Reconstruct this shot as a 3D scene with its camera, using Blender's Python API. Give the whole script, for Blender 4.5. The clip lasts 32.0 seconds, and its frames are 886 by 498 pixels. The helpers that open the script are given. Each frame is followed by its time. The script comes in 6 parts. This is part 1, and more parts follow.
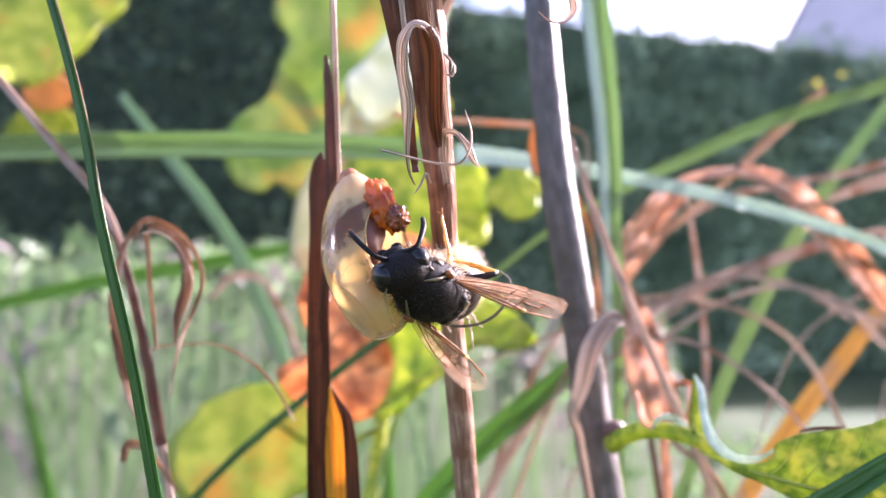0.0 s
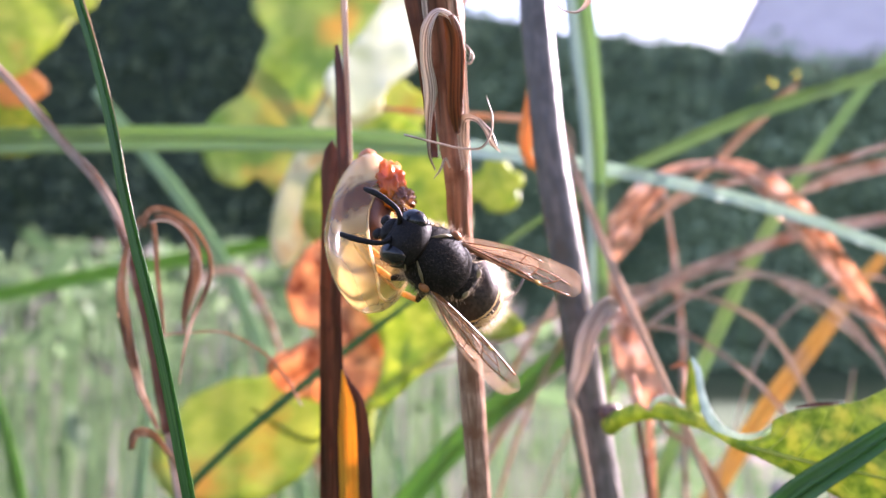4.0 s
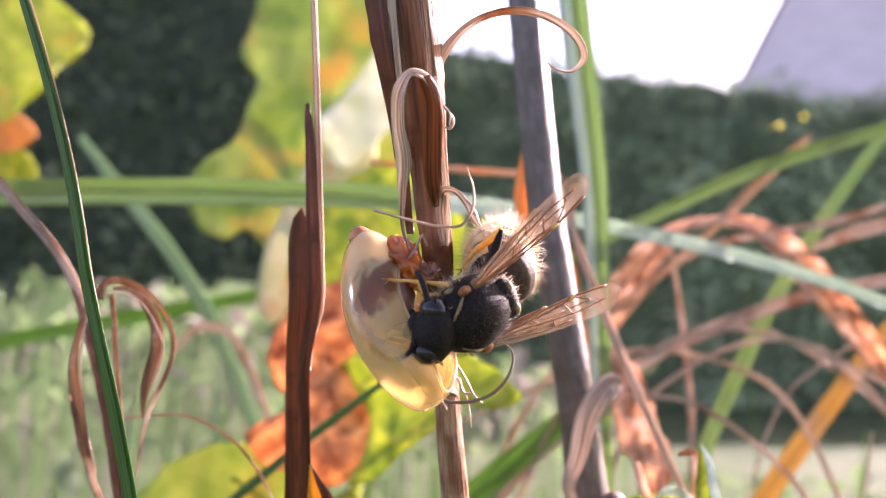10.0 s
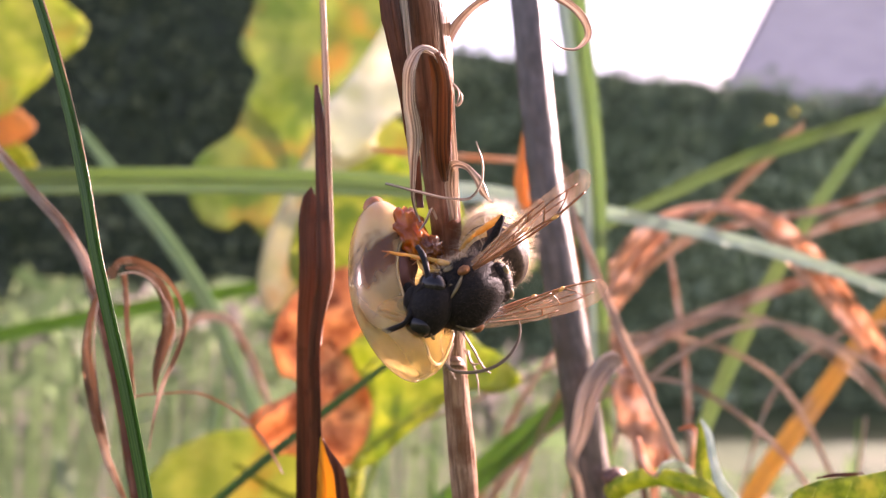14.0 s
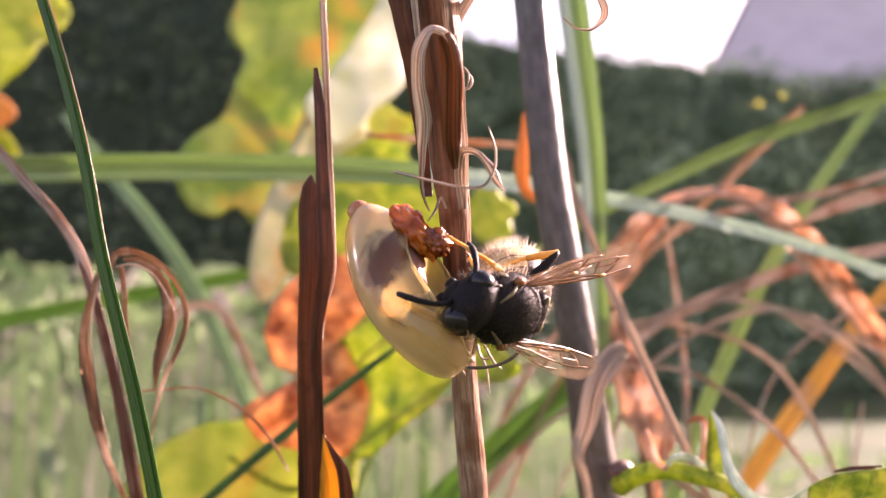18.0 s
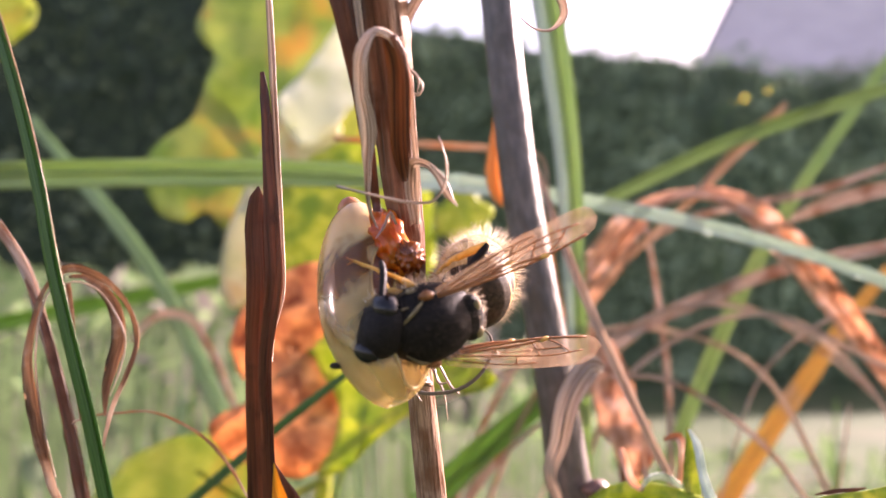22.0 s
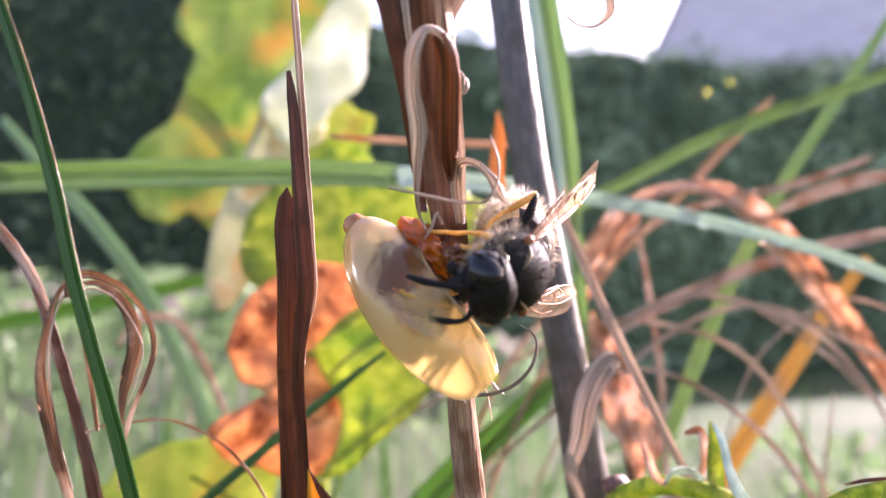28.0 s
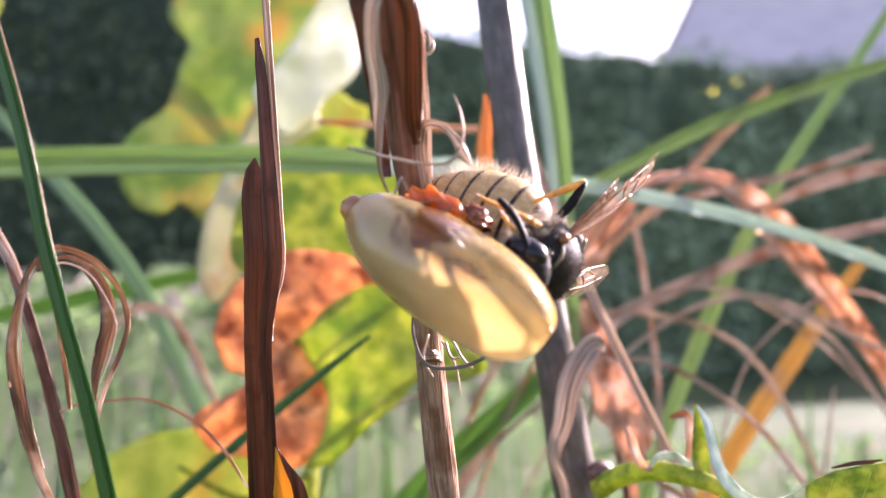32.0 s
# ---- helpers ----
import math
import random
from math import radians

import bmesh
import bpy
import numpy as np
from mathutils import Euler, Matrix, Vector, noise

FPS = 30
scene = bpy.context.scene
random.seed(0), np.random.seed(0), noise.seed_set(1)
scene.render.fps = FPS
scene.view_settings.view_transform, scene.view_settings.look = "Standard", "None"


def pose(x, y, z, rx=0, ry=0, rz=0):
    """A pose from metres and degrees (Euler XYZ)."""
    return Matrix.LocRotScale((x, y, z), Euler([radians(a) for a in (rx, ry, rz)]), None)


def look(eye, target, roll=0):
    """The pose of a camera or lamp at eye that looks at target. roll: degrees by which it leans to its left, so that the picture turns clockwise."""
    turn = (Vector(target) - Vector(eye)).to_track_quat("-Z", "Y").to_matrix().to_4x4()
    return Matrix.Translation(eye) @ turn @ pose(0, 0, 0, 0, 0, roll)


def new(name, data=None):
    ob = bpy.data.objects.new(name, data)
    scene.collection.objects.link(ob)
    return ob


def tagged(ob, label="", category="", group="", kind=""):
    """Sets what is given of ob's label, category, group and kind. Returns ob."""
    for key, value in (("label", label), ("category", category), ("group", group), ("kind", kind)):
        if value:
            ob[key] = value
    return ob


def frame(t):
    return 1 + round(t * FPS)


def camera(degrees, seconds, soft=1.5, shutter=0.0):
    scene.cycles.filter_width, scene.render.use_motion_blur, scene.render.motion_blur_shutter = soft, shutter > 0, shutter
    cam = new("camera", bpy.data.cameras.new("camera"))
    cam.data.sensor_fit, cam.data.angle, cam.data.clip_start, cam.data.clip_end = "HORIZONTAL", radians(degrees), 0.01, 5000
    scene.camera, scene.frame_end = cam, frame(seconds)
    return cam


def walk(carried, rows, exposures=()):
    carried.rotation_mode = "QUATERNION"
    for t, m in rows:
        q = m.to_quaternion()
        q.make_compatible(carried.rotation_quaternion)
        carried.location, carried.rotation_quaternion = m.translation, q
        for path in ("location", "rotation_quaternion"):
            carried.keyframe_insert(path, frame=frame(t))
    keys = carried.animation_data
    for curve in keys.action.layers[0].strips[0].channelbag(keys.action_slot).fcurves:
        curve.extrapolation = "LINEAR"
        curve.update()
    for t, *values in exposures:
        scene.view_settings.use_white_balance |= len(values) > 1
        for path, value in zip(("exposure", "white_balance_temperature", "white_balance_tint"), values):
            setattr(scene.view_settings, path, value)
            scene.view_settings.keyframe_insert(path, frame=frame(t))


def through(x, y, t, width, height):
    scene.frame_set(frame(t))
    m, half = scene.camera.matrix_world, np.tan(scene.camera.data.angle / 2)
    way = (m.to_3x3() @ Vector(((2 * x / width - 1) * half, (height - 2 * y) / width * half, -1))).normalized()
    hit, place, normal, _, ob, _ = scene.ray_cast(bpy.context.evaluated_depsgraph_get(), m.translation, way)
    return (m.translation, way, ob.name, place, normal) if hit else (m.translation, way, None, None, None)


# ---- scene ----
from mathutils.geometry import delaunay_2d_cdt

# ---- camera ----
cam = camera(51.6, 32.0, soft=1.3)
cam.data.dof.use_dof = True
cam.data.dof.focus_distance = 0.056
cam.data.dof.aperture_fstop = 40.0
PATH = [
    (0, 0.00000, 0.00000, 0.45000, 93.709, -0.969, 2.884),
    (1, -0.00335, 0.00187, 0.45115, 93.779, -1.473, 2.536),
    (2, -0.00231, 0.00030, 0.45114, 93.938, -0.781, 1.924),
    (2.5, -0.00119, -0.00061, 0.44979, 93.924, -0.837, 1.584),
    (4.5, -0.00475, -0.00169, 0.44864, 93.738, -0.347, 0.034),
    (5, -0.00407, -0.00046, 0.44885, 93.588, -0.424, 0.425),
    (5.5, -0.00387, -0.00048, 0.45074, 92.966, -0.270, 0.269),
    (6, -0.00263, -0.00021, 0.45414, 92.882, 0.606, 0.282),
    (6.5, -0.00311, -0.00102, 0.45215, 93.133, 0.016, -0.025),
    (7, -0.00222, 0.00100, 0.45149, 93.546, -0.509, 0.178),
    (7.5, -0.00310, 0.00120, 0.45012, 93.892, -0.655, 0.197),
    (8, -0.00291, 0.00518, 0.45156, 94.108, -0.809, 0.106),
    (8.5, -0.00234, 0.00699, 0.45201, 94.756, -0.856, 0.404),
    (9, -0.00294, 0.00824, 0.45336, 95.146, -0.899, 0.488),
    (9.5, -0.00349, 0.00550, 0.45249, 95.673, -0.843, 0.424),
    (10, -0.00244, 0.00556, 0.45223, 96.145, -0.739, 0.545),
    (10.5, -0.00335, 0.00466, 0.45245, 96.500, -0.497, 0.685),
    (11, -0.00455, 0.00484, 0.45130, 96.407, -0.969, 0.645),
    (11.5, -0.00403, 0.00535, 0.45066, 96.195, -1.109, 0.355),
    (12, -0.00264, 0.00479, 0.44961, 96.031, -0.734, 0.432),
    (12.5, -0.00227, 0.00459, 0.44911, 95.877, -0.754, 0.390),
    (13, -0.00120, 0.00521, 0.44998, 95.836, -0.424, 0.524),
    (13.5, -0.00279, 0.00426, 0.45054, 95.801, -0.490, 0.180),
    (14, -0.00345, 0.00409, 0.45048, 96.053, -0.410, 0.111),
    (14.5, -0.00517, 0.00513, 0.45017, 95.659, -0.566, -0.553),
    (16.5, -0.00399, 0.00778, 0.45219, 95.034, -0.019, -0.342),
    (17, -0.00299, 0.00806, 0.45201, 95.004, 0.182, -0.323),
    (17.5, -0.00321, 0.00749, 0.45095, 95.134, 0.007, -0.608),
    (18, -0.00492, 0.00659, 0.45113, 95.065, -0.009, -0.764),
    (18.5, -0.00344, 0.00984, 0.45091, 94.917, -0.128, -0.903),
    (19, -0.00548, 0.01070, 0.45008, 95.027, -0.279, -0.850),
    (19.5, -0.00627, 0.01043, 0.45101, 94.848, 0.156, -1.103),
    (20, -0.00422, 0.01155, 0.44985, 95.075, 0.239, -0.968),
    (20.5, -0.00408, 0.01118, 0.45031, 94.991, 0.243, -1.185),
    (21, -0.00357, 0.01016, 0.44966, 95.038, 0.089, -1.140),
    (21.5, -0.00307, 0.01001, 0.45094, 94.910, 0.442, -1.162),
    (22, -0.00266, 0.01035, 0.45268, 94.851, 0.581, -1.351),
    (22.5, -0.00029, 0.01045, 0.45108, 95.147, 0.505, -1.332),
    (23, -0.00150, 0.00988, 0.44780, 95.011, 0.397, -1.280),
    (23.5, -0.00386, 0.00951, 0.44808, 94.789, 0.659, -1.532),
    (24, -0.00281, 0.00923, 0.44709, 94.540, 1.351, -1.489),
    (24.5, -0.00449, 0.01010, 0.44833, 94.311, 1.535, -1.724),
    (25, -0.00524, 0.00822, 0.44907, 94.387, 1.759, -0.838),
    (25.5, -0.00689, 0.00769, 0.44815, 94.719, 1.908, -2.385),
    (27.5, -0.00942, 0.01094, 0.45157, 94.267, 1.754, -4.321),
    (28, -0.00745, 0.01121, 0.45310, 94.517, 1.796, -3.787),
    (28.5, -0.00711, 0.01083, 0.45262, 94.787, 1.815, -3.809),
    (29, -0.00606, 0.01078, 0.45421, 94.695, 2.259, -3.736),
    (29.5, -0.00831, 0.00795, 0.45277, 95.131, 1.572, -3.874),
    (30, -0.00710, 0.00941, 0.45160, 95.220, 1.782, -3.322),
    (30.5, -0.00956, 0.00986, 0.45160, 95.205, 1.445, -3.724),
    (31, -0.00747, 0.01134, 0.45095, 95.156, 1.412, -3.391),
    (31.5, -0.00553, 0.01157, 0.45059, 95.043, 1.498, -3.233),
    (32, -0.00508, 0.01292, 0.45122, 94.732, 1.607, -3.276),
]
# the picture warms as the clip goes on
LOOK = [(0.0, 2.95, 5850, 37), (5.0, 2.91, 6000, 37), (9.0, 2.87, 6500, 41), (14.0, 2.72, 7150, 49), (20.0, 2.66, 7350, 46), (25.0, 2.71, 6350, 39), (28.0, 2.79, 6250, 38), (32.0, 2.74, 6250, 38)]
walk(cam, [(t, pose(x, y, z, rx, ry, rz)) for t, x, y, z, rx, ry, rz in PATH], LOOK)

# ---- daylight ----
SUN_HEIGHT, SUN_SIDE = 26.0, 54.0   # degrees above the horizon, and to the right of straight ahead
world = bpy.data.worlds.new("sky")
scene.world = world
world.use_nodes = True
sky = world.node_tree.nodes.new("ShaderNodeTexSky")
sky.sky_type = "NISHITA"
sky.sun_disc = False
sky.sun_elevation = radians(SUN_HEIGHT)
sky.sun_rotation = radians(SUN_SIDE)
sky.dust_density = 3.0
sky.air_density = 1.2
world.node_tree.links.new(sky.outputs[0], world.node_tree.nodes["Background"].inputs[0])
world.node_tree.nodes["Background"].inputs[1].default_value = 0.08
sun = new("sun", bpy.data.lights.new("sun", "SUN"))
sun.data.energy = 5.0
sun.data.angle = radians(0.6)
sun.data.color = (1.0, 0.94, 0.86)
sun_way = Vector((math.sin(radians(SUN_SIDE)) * math.cos(radians(SUN_HEIGHT)),
                  math.cos(radians(SUN_SIDE)) * math.cos(radians(SUN_HEIGHT)), math.sin(radians(SUN_HEIGHT))))
sun.matrix_world = look(sun_way * 20, (0, 0, 0))

# ---- materials ----
MM = 0.001


def material(name, low, high, rough=0.6, grain=(1.0, 1.0, 1.0), space="UV", through=0.0, spec=0.4, bump=0.2,
             stain=None, stain_scale=0.15, clear=0.0, coat=0.0, sss=0.0, contrast=0.17, metal=0.0, stain_at=0.55, bump_depth=0.0002, gut=None):
    """Two-tone grained surface. grain: noise frequency per millimetre along each axis; through: share of light let through;
    stain: a third colour in patches; clear: share of plain see-through."""
    m = bpy.data.materials.new(name)
    m.use_nodes = True
    nt = m.node_tree
    nd, ln = nt.nodes, nt.links
    p = nd["Principled BSDF"]
    out = nd["Material Output"]
    co = nd.new("ShaderNodeTexCoord")
    mp = nd.new("ShaderNodeMapping")
    k = 1.0 if space == "UV" else 1000.0
    mp.inputs["Scale"].default_value = [g * k for g in grain]
    ln.new(co.outputs["UV" if space == "UV" else "Object"], mp.inputs["Vector"])
    info = nd.new("ShaderNodeObjectInfo")
    ln.new(info.outputs["Random"], mp.inputs["Location"])
    no = nd.new("ShaderNodeTexNoise")
    no.inputs["Scale"].default_value = 1.0
    no.inputs["Detail"].default_value = 5.0
    ln.new(mp.outputs[0], no.inputs["Vector"])
    ramp = nd.new("ShaderNodeValToRGB")
    ramp.color_ramp.elements[0].position = 0.5 - contrast
    ramp.color_ramp.elements[1].position = 0.5 + contrast
    ramp.color_ramp.elements[0].color = (*low, 1)
    ramp.color_ramp.elements[1].color = (*high, 1)
    ln.new(no.outputs["Fac"], ramp.inputs["Fac"])
    colour = ramp.outputs["Color"]
    if stain:
        mp2 = nd.new("ShaderNodeMapping")
        mp2.inputs["Scale"].default_value = (stain_scale * k,) * 3
        ln.new(co.outputs["UV" if space == "UV" else "Object"], mp2.inputs["Vector"])
        n2 = nd.new("ShaderNodeTexNoise")
        n2.inputs["Scale"].default_value = 1.0
        n2.inputs["Detail"].default_value = 3.0
        ln.new(mp2.outputs[0], n2.inputs["Vector"])
        r2 = nd.new("ShaderNodeValToRGB")
        r2.color_ramp.elements[0].position = stain_at - 0.07
        r2.color_ramp.elements[1].position = stain_at + 0.1
        ln.new(n2.outputs["Fac"], r2.inputs["Fac"])
        mix = nd.new("ShaderNodeMix")
        mix.data_type = "RGBA"
        ln.new(r2.outputs["Color"], mix.inputs["Factor"])
        ln.new(colour, mix.inputs["A"])
        mix.inputs["B"].default_value = (*stain, 1)
        colour = mix.outputs["Result"]
    if gut:
        # what lies behind a thin wall shows through it: first colour where "gut" is 1, second where "thin" is 1
        for key, tone in zip(("thin", "gut"), gut[::-1]):
            attr = nd.new("ShaderNodeAttribute")
            attr.attribute_name = key
            mix = nd.new("ShaderNodeMix")
            mix.data_type = "RGBA"
            ln.new(attr.outputs["Fac"], mix.inputs["Factor"])
            ln.new(colour, mix.inputs["A"])
            mix.inputs["B"].default_value = (*tone, 1)
            colour = mix.outputs["Result"]
    ln.new(colour, p.inputs["Base Color"])
    p.inputs["Roughness"].default_value = rough
    p.inputs["Specular IOR Level"].default_value = spec
    p.inputs["Metallic"].default_value = metal
    if coat:
        p.inputs["Coat Weight"].default_value = coat
        p.inputs["Coat Roughness"].default_value = 0.12
    if sss:
        p.inputs["Subsurface Weight"].default_value = sss
        p.inputs["Subsurface Radius"].default_value = (0.0022, 0.0012, 0.0006)
        p.inputs["Subsurface Scale"].default_value = 1.0
    if bump:
        b = nd.new("ShaderNodeBump")
        b.inputs["Strength"].default_value = bump
        b.inputs["Distance"].default_value = bump_depth if space == "UV" or grain[0] > 0.05 else 0.02
        ln.new(no.outputs["Fac"], b.inputs["Height"])
        ln.new(b.outputs[0], p.inputs["Normal"])
    shader = p.outputs[0]
    if through:
        tr = nd.new("ShaderNodeBsdfTranslucent")
        ln.new(colour, tr.inputs["Color"])
        mx = nd.new("ShaderNodeMixShader")
        mx.inputs[0].default_value = through
        ln.new(shader, mx.inputs[1])
        ln.new(tr.outputs[0], mx.inputs[2])
        shader = mx.outputs[0]
    if clear:
        tp = nd.new("ShaderNodeBsdfTransparent")
        mx = nd.new("ShaderNodeMixShader")
        mx.inputs[0].default_value = clear
        if gut:
            # the wall clears towards the mouth
            attr = nd.new("ShaderNodeAttribute")
            attr.attribute_name = "thin"
            thin = nd.new("ShaderNodeMapRange")
            thin.inputs["To Min"].default_value = clear
            thin.inputs["To Max"].default_value = 0.6
            ln.new(attr.outputs["Fac"], thin.inputs["Value"])
            ln.new(thin.outputs[0], mx.inputs[0])
        ln.new(shader, mx.inputs[1])
        ln.new(tp.outputs[0], mx.inputs[2])
        shader = mx.outputs[0]
    ln.new(shader, out.inputs["Surface"])
    return m


STREAK = (13.0, 0.15, 1.0)
M_DRY_DARK = material("dry_brown_blade", (0.055, 0.016, 0.008), (0.24, 0.075, 0.035), 0.34, (2.6, 0.07, 1.0), through=0.35, bump=1.0, contrast=0.16, bump_depth=0.0005, stain=(0.10, 0.028, 0.014), stain_scale=0.35, stain_at=0.57)
M_DRY_RED = material("dry_red_brown_sheath", (0.055, 0.020, 0.011), (0.33, 0.15, 0.085), 0.42, (2.6, 0.14, 1.0), through=0.25, bump=1.0, contrast=0.19, bump_depth=0.0005, stain=(0.12, 0.036, 0.015), stain_scale=0.4, stain_at=0.57)
M_DRY_PALE = material("bleached_straw", (0.22, 0.135, 0.09), (0.80, 0.67, 0.55), 0.4, (9.0, 0.1, 1.0), through=0.35, bump=1.0, contrast=0.15, bump_depth=0.0003)
M_DRY_ORANGE_RED = material("translucent_red_strip", (0.05, 0.014, 0.006), (0.26, 0.085, 0.025), 0.42, (8.0, 0.08, 1.0), through=0.4, bump=0.8, contrast=0.13)
M_DRY_PINK = material("dry_pinkish_straw", (0.27, 0.175, 0.13), (0.74, 0.63, 0.55), 0.45, STREAK, through=0.4, bump=0.6, contrast=0.14, stain=(0.34, 0.17, 0.09), stain_scale=0.22, stain_at=0.56)
M_DARK_HAIR = material("dark_hair", (0.018, 0.012, 0.008), (0.06, 0.04, 0.026), 0.6, (1, 1, 1), "OBJ", bump=0, spec=0.2)
M_HERB = material("pale_herb_leaf", (0.08, 0.14, 0.055), (0.17, 0.24, 0.11), 0.8, (0.02, 0.02, 0.02), "OBJ", through=0.35, bump=0, spec=0.1)
M_HERB_GREY = material("dry_grey_leaf", (0.16, 0.14, 0.12), (0.28, 0.25, 0.23), 0.8, (0.02, 0.02, 0.02), "OBJ", through=0.35, bump=0, spec=0.1)
M_DRY_ORANGE = material("dry_orange_blade", (0.46, 0.20, 0.06), (0.68, 0.38, 0.14), 0.5, STREAK, through=0.5, bump=0.3)
M_DRY_GOLD = material("dry_golden_blade", (0.44, 0.25, 0.05), (0.70, 0.46, 0.12), 0.5, STREAK, through=0.35, bump=0.4, contrast=0.14, stain=(0.42, 0.30, 0.20), stain_scale=0.08, stain_at=0.6)
M_DRY_TAN = material("dry_tan_leaf", (0.30, 0.19, 0.12), (0.70, 0.54, 0.42), 0.45, STREAK, through=0.45, bump=0.6, stain=(0.52, 0.27, 0.11), stain_scale=0.10, stain_at=0.56, contrast=0.14)
M_YELLOW_SCORCH = material("yellow_scorched_blade", (0.62, 0.26, 0.02), (0.85, 0.50, 0.04), 0.5, STREAK, through=0.6)
M_CULM = material("dry_culm", (0.13, 0.065, 0.038), (0.40, 0.26, 0.18), 0.45, (4.0, 0.35, 1), through=0.12, bump=0.9, contrast=0.16, stain=(0.16, 0.07, 0.035), stain_scale=0.4, bump_depth=0.0004)
M_GREEN = material("grass_green", (0.10, 0.22, 0.04), (0.22, 0.36, 0.09), 0.35, STREAK, through=0.5, bump=0.25)
M_GREEN_DARK = material("grass_dark_green", (0.03, 0.10, 0.02), (0.08, 0.19, 0.04), 0.3, STREAK, through=0.35, bump=0.25)
M_GREEN_GREY = material("grass_grey_green", (0.17, 0.27, 0.15), (0.33, 0.43, 0.29), 0.35, STREAK, through=0.45, bump=0.2)
M_DRY_RUST = material("rusty_dead_leaf", (0.30, 0.145, 0.075), (0.78, 0.52, 0.36), 0.45, (0.8, 0.3, 1), through=0.5, bump=0.8, contrast=0.16, stain=(0.72, 0.56, 0.47), stain_scale=0.3, stain_at=0.6, bump_depth=0.0005)
M_WITHERED = material("withered_brown_strip", (0.085, 0.036, 0.018), (0.43, 0.26, 0.15), 0.5, (5.0, 0.2, 1.0), through=0.45, bump=0.8, contrast=0.17, stain=(0.52, 0.40, 0.31), stain_scale=0.35, stain_at=0.58, bump_depth=0.0003, spec=0.25)
M_GREEN_LIGHT = material("grass_light_green", (0.20, 0.31, 0.10), (0.38, 0.48, 0.21), 0.35, STREAK, through=0.38, bump=0.25)
M_GREEN_WAXY_BACKLIT = material("grass_waxy_underside_backlit", (0.34, 0.44, 0.34), (0.58, 0.66, 0.56), 0.35, STREAK, through=0.35, bump=0.25)
M_MARGIN = material("grass_pale_margin", (0.34, 0.24, 0.13), (0.54, 0.42, 0.28), 0.4, STREAK, through=0.4, bump=0.2)
M_BARK = material("grey_bark", (0.032, 0.025, 0.023), (0.088, 0.071, 0.068), 0.46, (1.4, 0.4, 1), bump=0.5, spec=0.65, stain=(0.036, 0.025, 0.020), stain_scale=0.35, contrast=0.14, bump_depth=0.0004)
M_BUD = material("dark_bud", (0.05, 0.025, 0.02), (0.14, 0.07, 0.05), 0.5, (2, 2, 2), "OBJ", bump=0.4)
M_LEAF_YELLOW = material("yellow_green_leaf", (0.30, 0.37, 0.05), (0.52, 0.54, 0.12), 0.42, (0.25, 0.25, 1), through=0.55, stain=(0.55, 0.36, 0.07), stain_scale=0.09, stain_at=0.62, bump=0.2)
M_LEAF_LOBED = material("fading_lobed_leaf", (0.20, 0.29, 0.06), (0.40, 0.45, 0.13), 0.42, (0.12, 0.12, 1), through=0.5, stain=(0.56, 0.36, 0.09), stain_scale=0.085, stain_at=0.6, bump=0.3, contrast=0.12)
# Pale tones here are sun sheen on the lobed leaf, painted as colour.
M_LEAF_SHEEN = material("painted_sheen_leaf", (0.58, 0.60, 0.44), (0.84, 0.83, 0.74), 0.3, (0.10, 0.10, 1), through=0.45, bump=0.3, spec=0.7, stain=(0.44, 0.48, 0.22), stain_scale=0.07, stain_at=0.56, contrast=0.12)
M_LEAF_CREAM = material("cream_withering_leaf", (0.36, 0.38, 0.20), (0.60, 0.57, 0.38), 0.4, (0.15, 0.15, 1), through=0.4, bump=0.3, stain=(0.50, 0.30, 0.10), stain_scale=0.11, stain_at=0.6, contrast=0.12)
M_LEAF_ORANGE = material("orange_dead_leaf", (0.42, 0.18, 0.075), (0.78, 0.45, 0.21), 0.5, (0.35, 0.35, 1), through=0.55, stain=(0.26, 0.09, 0.03), stain_scale=0.28, stain_at=0.57, bump=0.9, bump_depth=0.0006)
M_LEAF_GREEN = material("green_leaf", (0.12, 0.19, 0.015), (0.36, 0.41, 0.05), 0.4, (0.9, 0.9, 1), through=0.55, stain=(0.44, 0.42, 0.07), stain_scale=0.5, stain_at=0.58, bump=0.6, contrast=0.15)
M_LEAF_VINE = material("yellow_green_vine_leaf", (0.31, 0.38, 0.03), (0.55, 0.57, 0.10), 0.4, (0.5, 0.5, 1), through=0.6, stain=(0.22, 0.32, 0.04), stain_scale=0.18, bump=0.4)
M_LEAF_UNDER = material("pale_leaf_underside", (0.38, 0.46, 0.38), (0.62, 0.68, 0.60), 0.4, (1, 1, 1), through=0.3, bump=0.2)
M_SHELL = material("translucent_snail_shell", (0.42, 0.26, 0.09), (0.62, 0.45, 0.22), 0.16, (0.25, 0.25, 0.10), "OBJ", through=0.24, coat=0.3, clear=0.38, sss=0.2, bump=0.10, spec=0.5, gut=((0.17, 0.052, 0.008), (0.48, 0.31, 0.09)))
M_SPIRE = material("spire", (0.40, 0.14, 0.04), (0.58, 0.28, 0.11), 0.25, (0.6, 0.6, 0.6), "OBJ", through=0.3, coat=0.5, bump=0.05)
M_FLESH = material("wet_orange_flesh", (0.34, 0.075, 0.006), (0.74, 0.27, 0.02), 0.13, (0.5, 0.5, 0.5), "OBJ", through=0.6, coat=0.8, sss=0.3, bump=0.3, spec=0.4)
M_SCRAP = material("chewed_flesh", (0.12, 0.025, 0.006), (0.46, 0.14, 0.02), 0.15, (1.2, 1.2, 1.2), "OBJ", through=0.45, coat=0.8, bump=0.8, spec=0.5)
